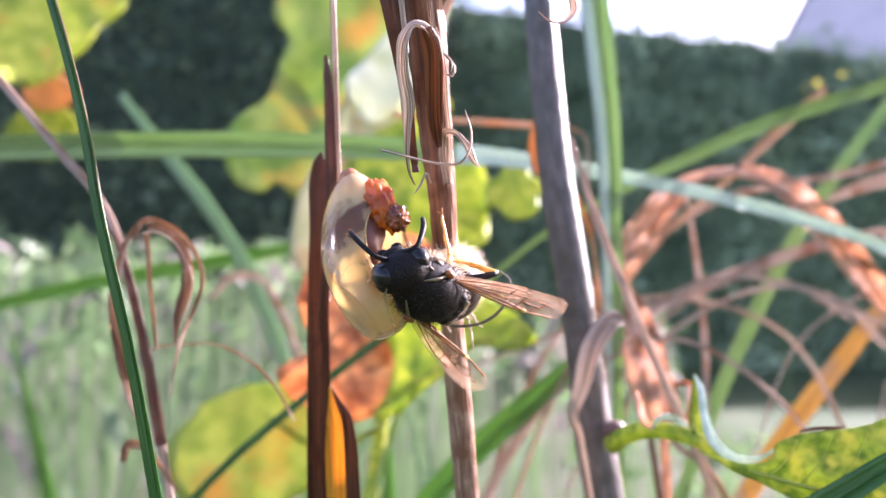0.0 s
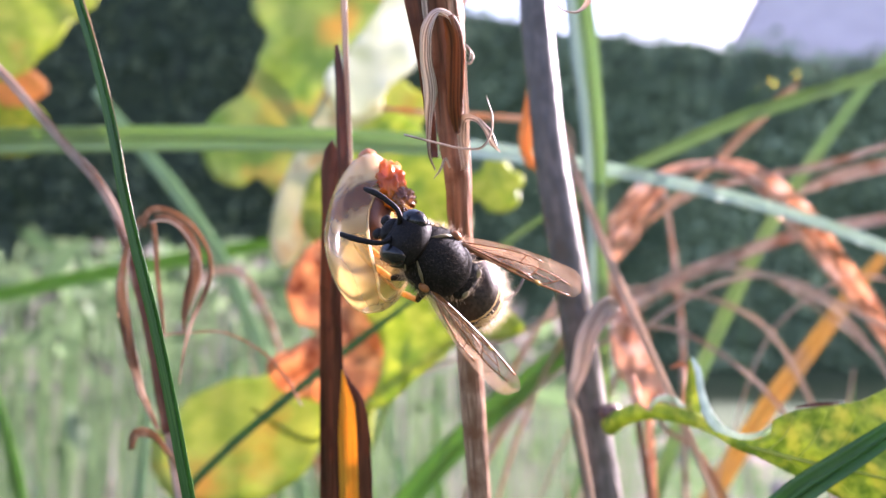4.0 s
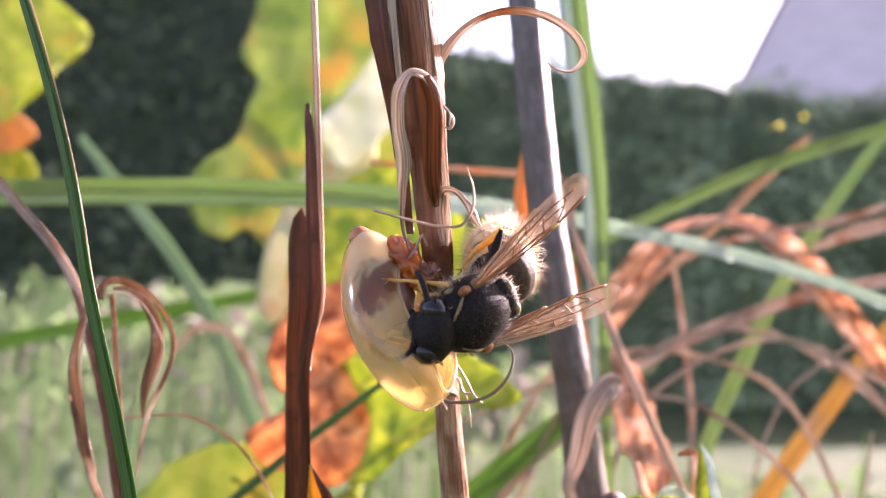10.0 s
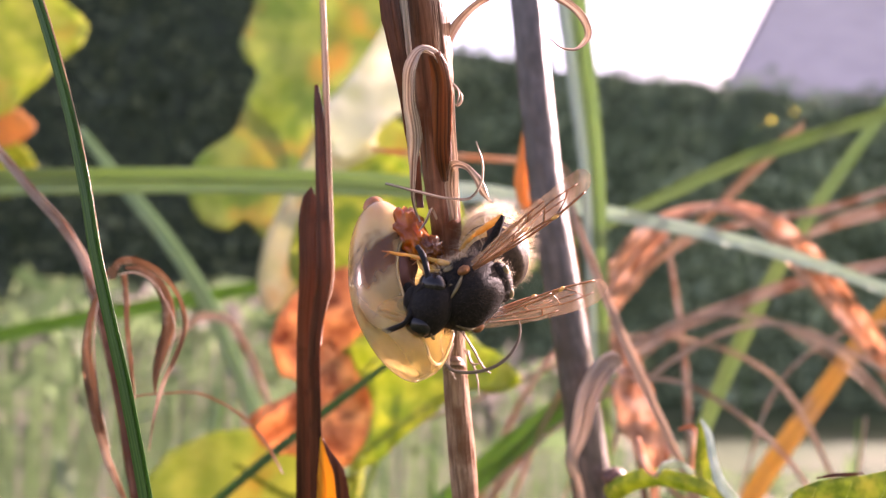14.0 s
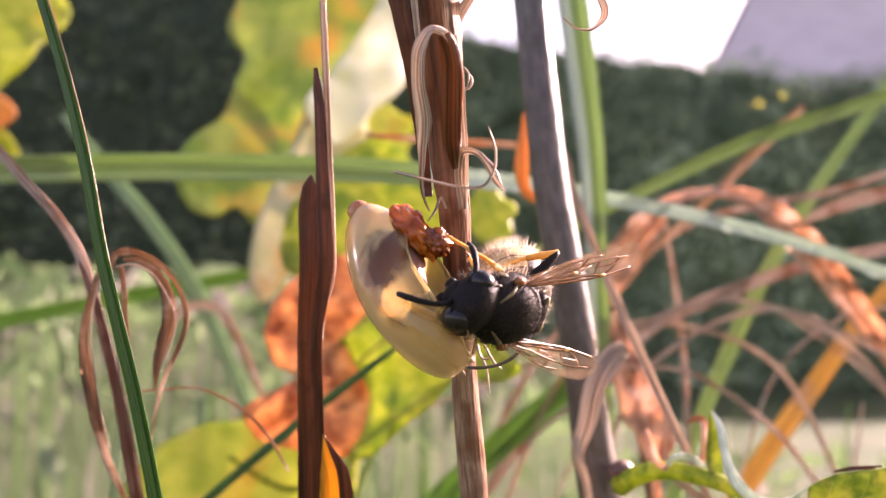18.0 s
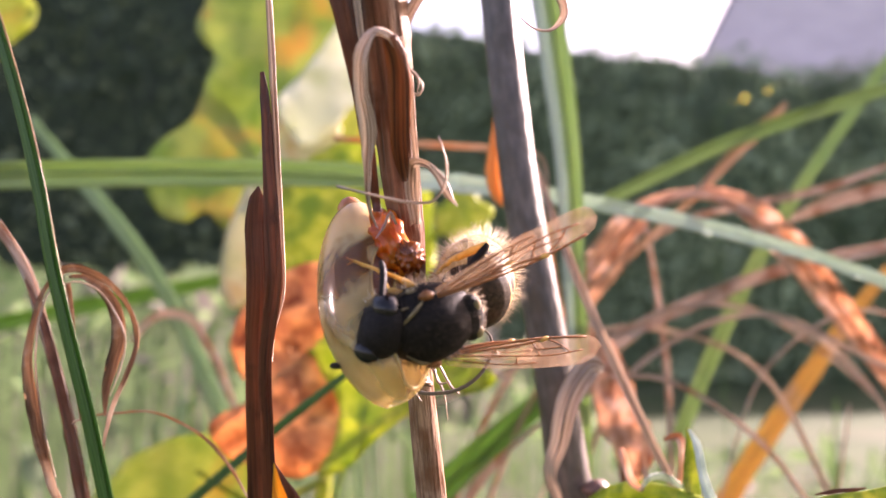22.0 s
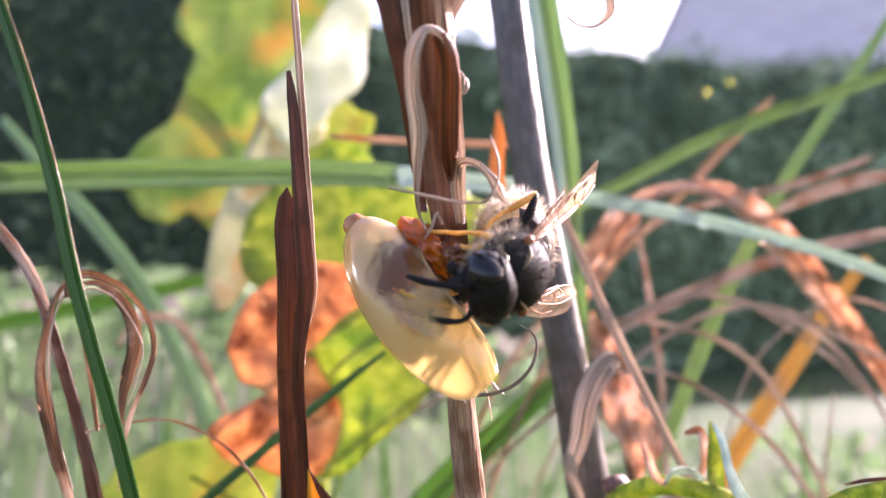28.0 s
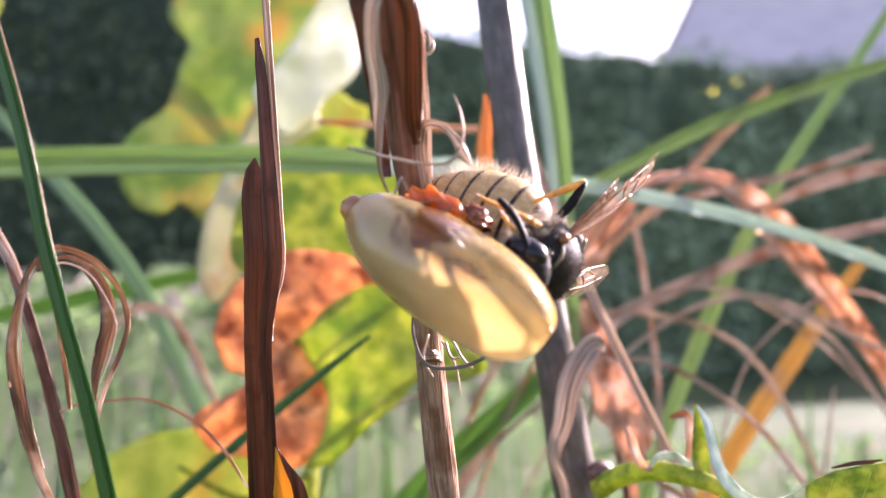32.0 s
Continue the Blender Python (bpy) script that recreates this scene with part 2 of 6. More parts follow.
M_GUT = material("brown_viscera", (0.03, 0.010, 0.006), (0.15, 0.055, 0.03), 0.5, (0.5, 0.5, 0.5), "OBJ", bump=0.3)
M_CHITIN = material("black_chitin", (0.004, 0.003, 0.0026), (0.014, 0.011, 0.009), 0.6, (7, 7, 7), "OBJ", bump=0.25, spec=0.12)
M_EYE = material("black_eye", (0.006, 0.005, 0.005), (0.01, 0.009, 0.009), 0.22, (6, 6, 6), "OBJ", bump=0.05, spec=0.3)
M_RING_DARK = material("dark_brown_ring", (0.018, 0.011, 0.007), (0.05, 0.032, 0.02), 0.5, (4, 4, 4), "OBJ", bump=0.15, spec=0.2)
M_WASP_YELLOW = material("wasp_yellow", (0.38, 0.25, 0.09), (0.58, 0.42, 0.19), 0.45, (1.5, 1.5, 1.5), "OBJ", through=0.2, bump=0.1)
# Yellow of the body marks, darkened to put their shade into the colour.
M_SHADED_YELLOW = material("shaded_yellow_mark", (0.10, 0.072, 0.03), (0.18, 0.135, 0.06), 0.45, (2, 2, 2), "OBJ", bump=0.1)
M_LEG = material("orange_leg", (0.60, 0.32, 0.06), (0.82, 0.52, 0.15), 0.35, (2, 2, 2), "OBJ", through=0.35, bump=0.1)
M_HAIR = material("pale_gold_hair", (0.62, 0.50, 0.36), (0.88, 0.78, 0.64), 0.35, (1, 1, 1), "OBJ", through=0.6, bump=0)
M_WING = material("amber_wing", (0.34, 0.19, 0.11), (0.62, 0.42, 0.28), 0.22, (0.5, 2, 1), "OBJ", through=0.35, clear=0.55, coat=0.5, bump=0.15)
M_VEIN = material("wing_vein", (0.20, 0.07, 0.02), (0.40, 0.16, 0.05), 0.4, (2, 2, 2), "OBJ", through=0.3, bump=0)
M_LAWN = material("lawn", (0.016, 0.034, 0.011), (0.048, 0.072, 0.028), 0.85, (0.004, 0.004, 0.004), "OBJ", bump=0.3, spec=0.1, stain=(0.06, 0.07, 0.038), stain_scale=0.002)
# Hedge leaf tones are raised to paint in veiling haze.
M_HEDGE = material("haze_lightened_hedge_leaf", (0.08, 0.13, 0.06), (0.50, 0.62, 0.38), 0.45, (0.0025, 0.0025, 0.0025), "OBJ", through=0.3, bump=0, contrast=0.14)
# Core colour kept below the leaves' to paint the shade among them.
M_HEDGE_SHADE_CORE = material("hedge_shade_core", (0.04, 0.065, 0.03), (0.10, 0.14, 0.07), 0.8, (0.004, 0.004, 0.004), "OBJ", bump=0)
M_EVERGREEN = material("evergreen_leaf", (0.04, 0.07, 0.035), (0.24, 0.30, 0.16), 0.45, (0.0025, 0.0025, 0.0025), "OBJ", through=0.3, bump=0, contrast=0.15)
# Near-black green: shade inside the evergreen, painted on its core.
M_EVERGREEN_SHADE_CORE = material("evergreen_shade_core", (0.012, 0.022, 0.010), (0.03, 0.05, 0.02), 0.8, (0.01, 0.01, 0.01), "OBJ", bump=0)
M_HEDGE_TOP = material("bright_hedge_leaf", (0.10, 0.17, 0.05), (0.20, 0.28, 0.09), 0.45, (0.01, 0.01, 0.01), "OBJ", through=0.4, bump=0)
# Roof and brick are paled and tinted lilac: haze painted into their colours.
M_ROOF = material("haze_paled_roof_tile", (0.34, 0.28, 0.32), (0.44, 0.37, 0.40), 0.7, (0.003, 0.01, 0.01), "OBJ", bump=0.3)
M_BRICK = material("haze_paled_purple_brick", (0.62, 0.52, 0.56), (0.74, 0.63, 0.66), 0.8, (0.0025, 0.0025, 0.009), "OBJ", bump=0.3)
M_PAINT = material("white_paint", (0.75, 0.75, 0.76), (0.82, 0.82, 0.83), 0.4, (0.003, 0.003, 0.003), "OBJ", bump=0)
M_PANE = material("window_pane", (0.04, 0.05, 0.07), (0.06, 0.07, 0.09), 0.05, (0.003, 0.003, 0.003), "OBJ", bump=0, spec=0.6)
# Bright yellow put into the colour to imitate glints.
M_GLINT = material("painted_yellow_glint", (0.85, 0.80, 0.25), (0.92, 0.88, 0.40), 0.3, (1, 1, 1), "OBJ", bump=0, through=0.7)
M_MEADOW = material("meadow_green", (0.07, 0.12, 0.05), (0.15, 0.20, 0.10), 0.5, STREAK, through=0.3, bump=0)
M_MEADOW_GREY = material("meadow_grey_green", (0.12, 0.16, 0.11), (0.22, 0.26, 0.19), 0.5, STREAK, through=0.3, bump=0)
M_MEADOW_DRY = material("meadow_straw", (0.19, 0.14, 0.10), (0.40, 0.31, 0.25), 0.5, STREAK, through=0.3, bump=0)


# ---- shapes (all lengths in millimetres) ----
def mesh(name, verts, faces, mat, uvs=None, smooth=True, mats=None, index=None):
    me = bpy.data.meshes.new(name)
    me.from_pydata([(x * MM, y * MM, z * MM) for x, y, z in verts], [], faces)
    for m in (mats or [mat]):
        me.materials.append(m)
    if index:
        me.polygons.foreach_set("material_index", index)
    if uvs is not None:
        layer = me.uv_layers.new(name="uv")
        flat = np.empty(len(me.loops) * 2, dtype=np.float32)
        vi = np.empty(len(me.loops), dtype=np.int32)
        me.loops.foreach_get("vertex_index", vi)
        flat[:] = np.array(uvs, dtype=np.float32)[vi].ravel()
        layer.data.foreach_set("uv", flat)
    if smooth:
        me.polygons.foreach_set("use_smooth", [True] * len(me.polygons))
    me.update()
    return me


def part(name, data, parent=None, label="", at=None):
    ob = new(name, data)
    if parent:
        ob.parent = parent
    if at is not None:
        ob.matrix_local = at
    if label:
        ob["label"] = label
    return ob


def thing(name, label, category, group="", kind="", at=(0, 0, 0)):
    ob = new(name)
    ob.empty_display_size = 0.005
    ob.location = Vector(at) * MM
    return tagged(ob, label, category, group, kind)


def spline(pts, vals, step=1.2, least=4, most=90):
    """Smooth run through the points, with the values carried along."""
    P = [Vector(p) for p in pts]
    if len(P) == 2:
        P = [P[0], P[0].lerp(P[1], 0.5), P[1]]
        vals = [vals[0], tuple((a + b) / 2 for a, b in zip(vals[0], vals[1])), vals[1]]
    V = [tuple(v) for v in vals]
    ln = [max((b - a).length, 1e-4) for a, b in zip(P, P[1:])]
    d = [(b - a) / k for a, b, k in zip(P, P[1:], ln)]
    m = [d[0]] + [(d[i - 1] * ln[i] + d[i] * ln[i - 1]) / (ln[i] + ln[i - 1]) for i in range(1, len(P) - 1)] + [d[-1]]
    out = []
    for i in range(len(P) - 1):
        n = max(least, min(most // 3, int(ln[i] / step)))
        for k in range(n):
            t = k / n
            h = t * t * (3 - 2 * t)
            q = (P[i] * (1 - h) + P[i + 1] * h + m[i] * (ln[i] * t * (1 - t) ** 2) - m[i + 1] * (ln[i] * t * t * (1 - t)))
            out.append((q, tuple(a * (1 - t) + b * t for a, b in zip(V[i], V[i + 1]))))
    out.append((P[-1], V[-1]))
    return out


def tangents(run):
    n = len(run)
    return [(run[min(i + 1, n - 1)][0] - run[max(i - 1, 0)][0]).normalized() for i in range(n)]


def tube(name, pts, radii, mat, sides=10, step=1.2, wobble=0.0, flat=1.0, most=90):
    run = spline(pts, [(r,) for r in radii], step, most=most)
    tan = tangents(run)
    up = Vector((0.3, -1, 0.2)).normalized()
    verts, uvs, faces = [], [], []
    along = 0
    for i, ((q, (r,)), t) in enumerate(zip(run, tan)):
        s = t.cross(up)
        s = s.normalized() if s.length > 1e-4 else Vector((1, 0, 0))
        up = s.cross(t).normalized()
        if i:
            along += (q - run[i - 1][0]).length
        for k in range(sides):
            a = 2 * math.pi * k / sides
            w = r * (1 + wobble * noise.noise(Vector((math.cos(a) * 1.5, math.sin(a) * 1.5, along * 0.12)) + q * 0.01))
            verts.append(q + s * (math.cos(a) * w) + up * (math.sin(a) * w * flat))
            uvs.append((min(k, sides - k) / sides * 2 * math.pi * r, along))
    for i in range(len(run) - 1):
        for k in range(sides):
            a, b = i * sides + k, i * sides + (k + 1) % sides
            faces.append((a, b, b + sides, a + sides))
    faces.append(tuple(range(sides))[::-1])
    faces.append(tuple(range((len(run) - 1) * sides, len(run) * sides)))
    return mesh(name, verts, faces, mat, uvs)


def ribbon(name, pts, widths, mat, turn=0.0, twist=0.0, fold=0.25, thick=0.12, step=1.2, ragged=0.0, most=90, seed=0, mats=None, margin=0.0, crumple=0.04):
    """A blade with a channelled section. turn: degrees by which its face turns from the viewer's side; twist: more turn towards its end;
    fold: depth of the channel as a share of the width; margin: share of the width that takes the second material."""
    widths = list(widths) + [widths[-1]] * (len(pts) - len(widths))
    turns = list(turn) + [turn[-1]] * (len(pts) - len(turn)) if isinstance(turn, (list, tuple)) else [turn + twist * i / max(1, len(pts) - 1) for i in range(len(pts))]
    run = spline(pts, [(w, a) for w, a in zip(widths, turns)], step, most=most)
    tan = tangents(run)
    cross = (-1.0, -0.6, -0.2, 0.2, 0.6, 1.0)
    n = len(cross)
    verts, uvs, faces, index = [], [], [], []
    along = 0
    for i, ((q, (w, a)), t) in enumerate(zip(run, tan)):
        face = Vector((0, -1, 0)) - t * t.dot(Vector((0, -1, 0)))
        face = face.normalized() if face.length > 0.05 else Vector((0, 0, 1))
        face = Matrix.Rotation(radians(a), 3, t) @ face
        s = t.cross(face)
        if i:
            along += (q - run[i - 1][0]).length
        for side in (0, 1):
            for c in cross:
                j = ragged * noise.noise(Vector((along * 0.9, c * 2 + seed, seed))) if abs(c) == 1 else 0
                lift = fold * w * (abs(c) ** 1.5 - 0.4) + crumple * w * noise.noise(Vector((along * (0.25 if crumple < 0.1 else 0.7), c * 1.5 if crumple > 0.1 else c * 3, seed + 3.1)))
                rim = thick * (1 - 0.7 * abs(c)) * (0.5 if side else -0.5)
                verts.append(q + s * (c * w / 2 * (1 + j)) + face * (lift + rim))
                uvs.append((c * w / 2 + 7 * seed, along))
    m = 2 * n
    for i in range(len(run) - 1):
        o, p = i * m, (i + 1) * m
        for k in range(n - 1):
            faces.append((o + k, p + k, p + k + 1, o + k + 1))
            faces.append((o + n + k + 1, p + n + k + 1, p + n + k, o + n + k))
            edge = 1 if mats and margin and k >= (n - 1) * (1 - margin) - 0.01 else 0
            index += [edge, edge]
        faces.append((o + n, p + n, p, o))
        faces.append((o + n - 1, p + n - 1, p + m - 1, o + m - 1))
        index += [0, 1 if mats and margin else 0]
    for o in (0, (len(run) - 1) * m):
        for k in range(n - 1):
            faces.append((o + k, o + k + 1, o + n + k + 1, o + n + k))
            index.append(0)
    return mesh(name, verts, faces, mat, uvs, mats=mats, index=index if mats else None)


def to_ground(pts, widths, dx=0.0, dy=0.0, end=True):
    """Carries a stalk on from its last (or first) point down to the soil."""
    q = Vector(pts[-1] if end else pts[0])
    w = widths[-1] if end else widths[0]
    more = [(q.x + dx * 0.5, q.y + dy * 0.5, q.z * 0.5), (q.x + dx, q.y + dy, -2.0)]
    if end:
        return list(pts) + more, list(widths) + [w, w]
    return more[::-1] + list(pts), [w, w] + list(widths)


def leaf(name, outline, mat, centre, across, up, cup=0.12, wave=0.6, thick=0.15, rings=7, seed=0, n=72):
    """A leaf from a radius for each of the evenly spaced directions of outline (millimetres), smoothed, on the plane of across and up."""
    c, ax, uy = Vector(centre), Vector(across).normalized(), Vector(up).normalized()
    nz = ax.cross(uy).normalized()
    verts, uvs, faces = [], [], []
    k = len(outline)
    for side in (0, 1):
        for r in range(rings + 1):
            f = r / rings
            for j in range(n):
                a = 2 * math.pi * j / n
                u = j * k / n
                i0 = int(u)
                t = u - i0
                t = t * t * (3 - 2 * t)
                rad = outline[i0 % k] * (1 - t) + outline[(i0 + 1) % k] * t
                rad *= 1 + 0.035 * noise.noise(Vector((math.cos(a) * 6, math.sin(a) * 6, seed)))
                x, y = math.cos(a) * rad * f, math.sin(a) * rad * f
                z = cup * (abs(x) * 0.6 + 0.02 * y * y * 0.3) + wave * f * noise.noise(Vector((x * 0.16, y * 0.16, seed + 5)))
                z += 0.5 * wave * math.sin(y * 0.9 + abs(x) * 0.7) * f * 0.25
                verts.append(c + ax * x + uy * y + nz * (z + (thick / 2 if side else -thick / 2) * (1 - 0.6 * f)))
                uvs.append((x + 31 * seed, y))
    o2 = (rings + 1) * n
    for r in range(rings):
        for j in range(n):
            a, b = r * n + j, r * n + (j + 1) % n
            faces.append((a, b, b + n, a + n))
            faces.append((o2 + a + n, o2 + b + n, o2 + b, o2 + a))
    for j in range(n):
        a, b = rings * n + j, rings * n + (j + 1) % n
        faces.append((a, b, o2 + b, o2 + a))
    return mesh(name, verts, faces, mat, uvs)


def cut_leaf(name, outline, depth, mat, wave=1.0, fine=0.0, tilt=0.0, spacing=1.4, seed=0.0, thick=0.15, base=(0, 0, 0)):
    """A leaf cut along a closed run of (x, z) corners, rounded, that stands about the given y; wave: its slow bending, fine: its crumpling,
    tilt: how far it leans back for each millimetre of height."""
    k = len(outline)
    rim = []
    for i in range(k):
        p0, p1, p2, p3 = (Vector(outline[(i + d) % k]) for d in (-1, 0, 1, 2))
        n = max(2, int((p2 - p1).length / 0.9))
        for j in range(n):
            t = j / n
            q = p1 + 0.5 * t * (p2 - p0 + t * (2 * p0 - 5 * p1 + 4 * p2 - p3 + t * (3 * (p1 - p2) + p3 - p0)))
            w = 0.35 * noise.noise(Vector((q.x * 0.8, q.y * 0.8, seed)))
            rim.append(q + Vector((w, 0.6 * w)))
    xs, ys = [q.x for q in rim], [q.y for q in rim]

    def inside(x, y):
        odd = False
        for a, b in zip(rim, rim[1:] + rim[:1]):
            if (a.y > y) != (b.y > y) and x < (b.x - a.x) * (y - a.y) / (b.y - a.y) + a.x:
                odd = not odd
        return odd
    pts = list(rim)
    rng = random.Random(int(seed * 10))
    for i in range(int((max(xs) - min(xs)) / spacing) + 1):
        for j in range(int((max(ys) - min(ys)) / spacing) + 1):
            x, y = min(xs) + (i + 0.5 * (j % 2)) * spacing + rng.uniform(-0.1, 0.1), min(ys) + j * spacing
            if inside(x, y) and min((q.x - x) ** 2 + (q.y - y) ** 2 for q in rim) > 0.3 * spacing ** 2:
                pts.append(Vector((x, y)))
    flat, _, faces, *_ = delaunay_2d_cdt(pts, [(i, (i + 1) % len(rim)) for i in range(len(rim))], [], 1, 1e-5)
    mid = sum(ys) / len(ys)
    b = Vector(base)
    verts, uvs = [], []
    for q in flat:
        y = depth + tilt * (q.y - mid) + wave * 2.2 * noise.noise(Vector((q.x * 0.07, q.y * 0.07, seed)))
        y += wave * 0.5 * noise.noise(Vector((q.x * 0.25, q.y * 0.25, seed + 4))) + fine * noise.noise(Vector((q.x * 0.7, q.y * 0.7, seed + 9)))
        verts.append(Vector((q.x, y, q.y)) - b)
        uvs.append((q.x + 17 * seed, q.y))
    # a second skin on the far side, joined along the rim
    o = len(verts)
    verts += [v + Vector((0, thick, 0)) for v in verts]
    near = [tuple(f) for f in faces]
    skin = near + [tuple(i + o for i in reversed(f)) for f in near]
    count = {}
    for f in near:
        for a, c in zip(f, f[1:] + f[:1]):
            count[(a, c)] = 1
    skin += [(c, a, a + o, c + o) for a, c in count if (c, a) not in count]
    return mesh(name, verts, skin, mat, uvs + uvs)


def blob(name, centre, size, mat, lumps=0.12, freq=0.6, level=3, seed=0, shape=None):
    bm = bmesh.new()
    bmesh.ops.create_icosphere(bm, subdivisions=level, radius=1.0)
    verts = []
    for v in bm.verts:
        d = v.co.normalized()
        k = 1 + lumps * noise.noise(d * (2.2 * freq / 0.6) + Vector((seed, seed * 2.3, 0)))
        q = Vector((d.x * size[0], d.y * size[1], d.z * size[2])) * k
        if shape:
            q = shape(q, d)
        verts.append(q + Vector(centre))
    bm.verts.index_update()
    faces = [tuple(v.index for v in f.verts) for f in bm.faces]
    bm.free()
    return mesh(name, verts, faces, mat)


# ---- ground, hedge, house ----
def axis(n, reach):
    return [math.copysign(abs(u) ** 3 * reach, u) for u in [(-1 + 2 * i / n) for i in range(n + 1)]]


def lawn():
    xs, ys = axis(60, 600.0), axis(60, 600.0)
    verts = [(x * 1000, y * 1000, -4 + 4 * noise.noise(Vector((x * 3, y * 3, 0)))) for y in ys for x in xs]
    n = len(xs)
    faces = [(j * n + i, j * n + i + 1, (j + 1) * n + i + 1, (j + 1) * n + i) for j in range(n - 1) for i in range(n - 1)]
    return tagged(new("ground", mesh("ground", verts, faces, M_LAWN)), "mown lawn of short yellowish green grass", "lawn", kind="structure")


def hedge(name, label, x0, x1, y0, depth, heights, count, seed, leaf_mat, size=(25, 60), core_mat=None):
    """A clipped hedge: single leaves over a core painted shade-dark; heights run along it."""
    rng = random.Random(seed)
    h = thing(name, label, "hedge", kind="structure")

    def top(x):
        u = (x - x0) / (x1 - x0) * (len(heights) - 1)
        i = min(len(heights) - 2, max(0, int(u)))
        return heights[i] + (heights[i + 1] - heights[i]) * (u - i) + 0.10 * noise.noise(Vector((x * 1.7, seed, 0)))
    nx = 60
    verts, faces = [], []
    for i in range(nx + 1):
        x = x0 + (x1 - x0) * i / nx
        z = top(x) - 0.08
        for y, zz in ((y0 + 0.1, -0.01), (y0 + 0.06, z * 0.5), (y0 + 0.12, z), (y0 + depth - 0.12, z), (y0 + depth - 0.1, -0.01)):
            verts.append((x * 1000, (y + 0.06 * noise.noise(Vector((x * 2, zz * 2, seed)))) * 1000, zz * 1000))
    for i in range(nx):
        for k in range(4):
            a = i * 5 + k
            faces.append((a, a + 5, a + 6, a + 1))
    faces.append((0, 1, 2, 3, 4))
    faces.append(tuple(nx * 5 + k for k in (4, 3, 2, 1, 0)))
    part("core", mesh("core", verts, faces, core_mat or M_HEDGE_SHADE_CORE), h)
    verts, faces = [], []
    for i in range(count):
        x = rng.uniform(x0, x1)
        z = top(x)
        if rng.random() < 0.8:
            zz = rng.uniform(0.0, z)
            y = y0 + rng.gauss(0.03, 0.05) + 0.08 * noise.noise(Vector((x * 2, zz * 2, seed)))
        else:
            zz = z + rng.gauss(-0.03, 0.06)
            y = y0 + rng.uniform(0, depth)
        s = rng.uniform(*size)
        d = Vector((rng.gauss(0, 1), rng.gauss(0, 1), rng.gauss(0, 1))).normalized()
        e = d.orthogonal().normalized()
        e = Matrix.Rotation(rng.uniform(0, 6.3), 3, d) @ e
        g = d.cross(e)
        c = Vector((x, y, zz)) * 1000
        o = len(verts)
        verts += [c - e * s, c + g * s * 0.45, c + e * s, c - g * s * 0.45]
        faces.append((o, o + 1, o + 2, o + 3))
    f = part("foliage", mesh("foliage", verts, faces, leaf_mat, smooth=False), h)
    f["kind"] = "stuff"
    return h


def house():
    """A brick house with a steep tiled roof, beyond the hedge."""
    h = thing("house", "brick house, steep tiled roof, beyond the hedge, paled by painted haze", "house")
    x0, x1, y0, y1, eave, ridge = 0.0, 6.8, 0.0, 7.2, 4.1, 10.6
    h.matrix_world = pose(3.98, 12.8, 0, 0, 0, -17.4)

    def box(name, a, b, mat, parent=h, label=""):
        (ax, ay, az), (bx, by, bz) = a, b
        v = [(x * 1000, y * 1000, z * 1000) for z in (az, bz) for y in (ay, by) for x in (ax, bx)]
        f = [(0, 2, 3, 1), (4, 5, 7, 6), (0, 1, 5, 4), (2, 6, 7, 3), (0, 4, 6, 2), (1, 3, 7, 5)]
        return part(name, mesh(name, v, f, mat, smooth=False), parent, label)
    xm = (x0 + x1) / 2
    ring = [(x0, -0.05), (x1, -0.05), (x1, eave), (xm, ridge), (x0, eave)]
    v = [(x * 1000, y * 1000, z * 1000) for y in (y0, y1) for x, z in ring]
    f = [(0, 1, 2, 3, 4), (9, 8, 7, 6, 5), (1, 6, 7, 2), (0, 4, 9, 5)]
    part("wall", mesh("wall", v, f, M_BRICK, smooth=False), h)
    for xa in (x0 - 0.05, x1 + 0.05):
        v = [(xa, y0 - 0.04, eave - 0.05), (xa, y1 + 0.2, eave - 0.05), (xm, y1 + 0.2, ridge + 0.05), (xm, y0 - 0.04, ridge + 0.05)]
        v += [(a, b, c + 0.06) for a, b, c in v]
        f = [(0, 1, 2, 3), (4, 7, 6, 5), (0, 4, 5, 1), (1, 5, 6, 2), (2, 6, 7, 3), (3, 7, 4, 0)]
        part("roof", mesh("roof", [(a * 1000, b * 1000, c * 1000) for a, b, c in v], f, M_ROOF, smooth=False), h, "tiled roof slope paled by painted haze")
    for wx, wz in ((x0 + 1.6, 1.0), (x0 + 4.6, 1.0)):
        w = box("window", (wx - 0.3, y0 - 0.05, wz), (wx + 0.3, y0 + 0.02, wz + 0.9), M_PAINT, h, "white-framed window")
        box("pane", (wx - 0.25, y0 - 0.06, wz + 0.07), (wx + 0.25, y0 - 0.051, wz + 0.83), M_PANE, w)
    return h


lawn()
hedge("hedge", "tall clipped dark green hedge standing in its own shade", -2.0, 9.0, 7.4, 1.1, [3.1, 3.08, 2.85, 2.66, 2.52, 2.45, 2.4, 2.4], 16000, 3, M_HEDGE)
hedge("hedge", "high dark evergreen hedge", -9.0, -0.35, 6.6, 1.6, [4.6, 4.4, 4.5, 4.3, 4.4], 15000, 5, M_EVERGREEN, core_mat=M_EVERGREEN_SHADE_CORE)
hedge("bush", "sunlit light green bushes beyond the hedge", 3.0, 10.5, 9.4, 1.0, [3.0, 3.2, 3.25, 3.3, 3.3], 6000, 7, M_HEDGE_TOP)
house()

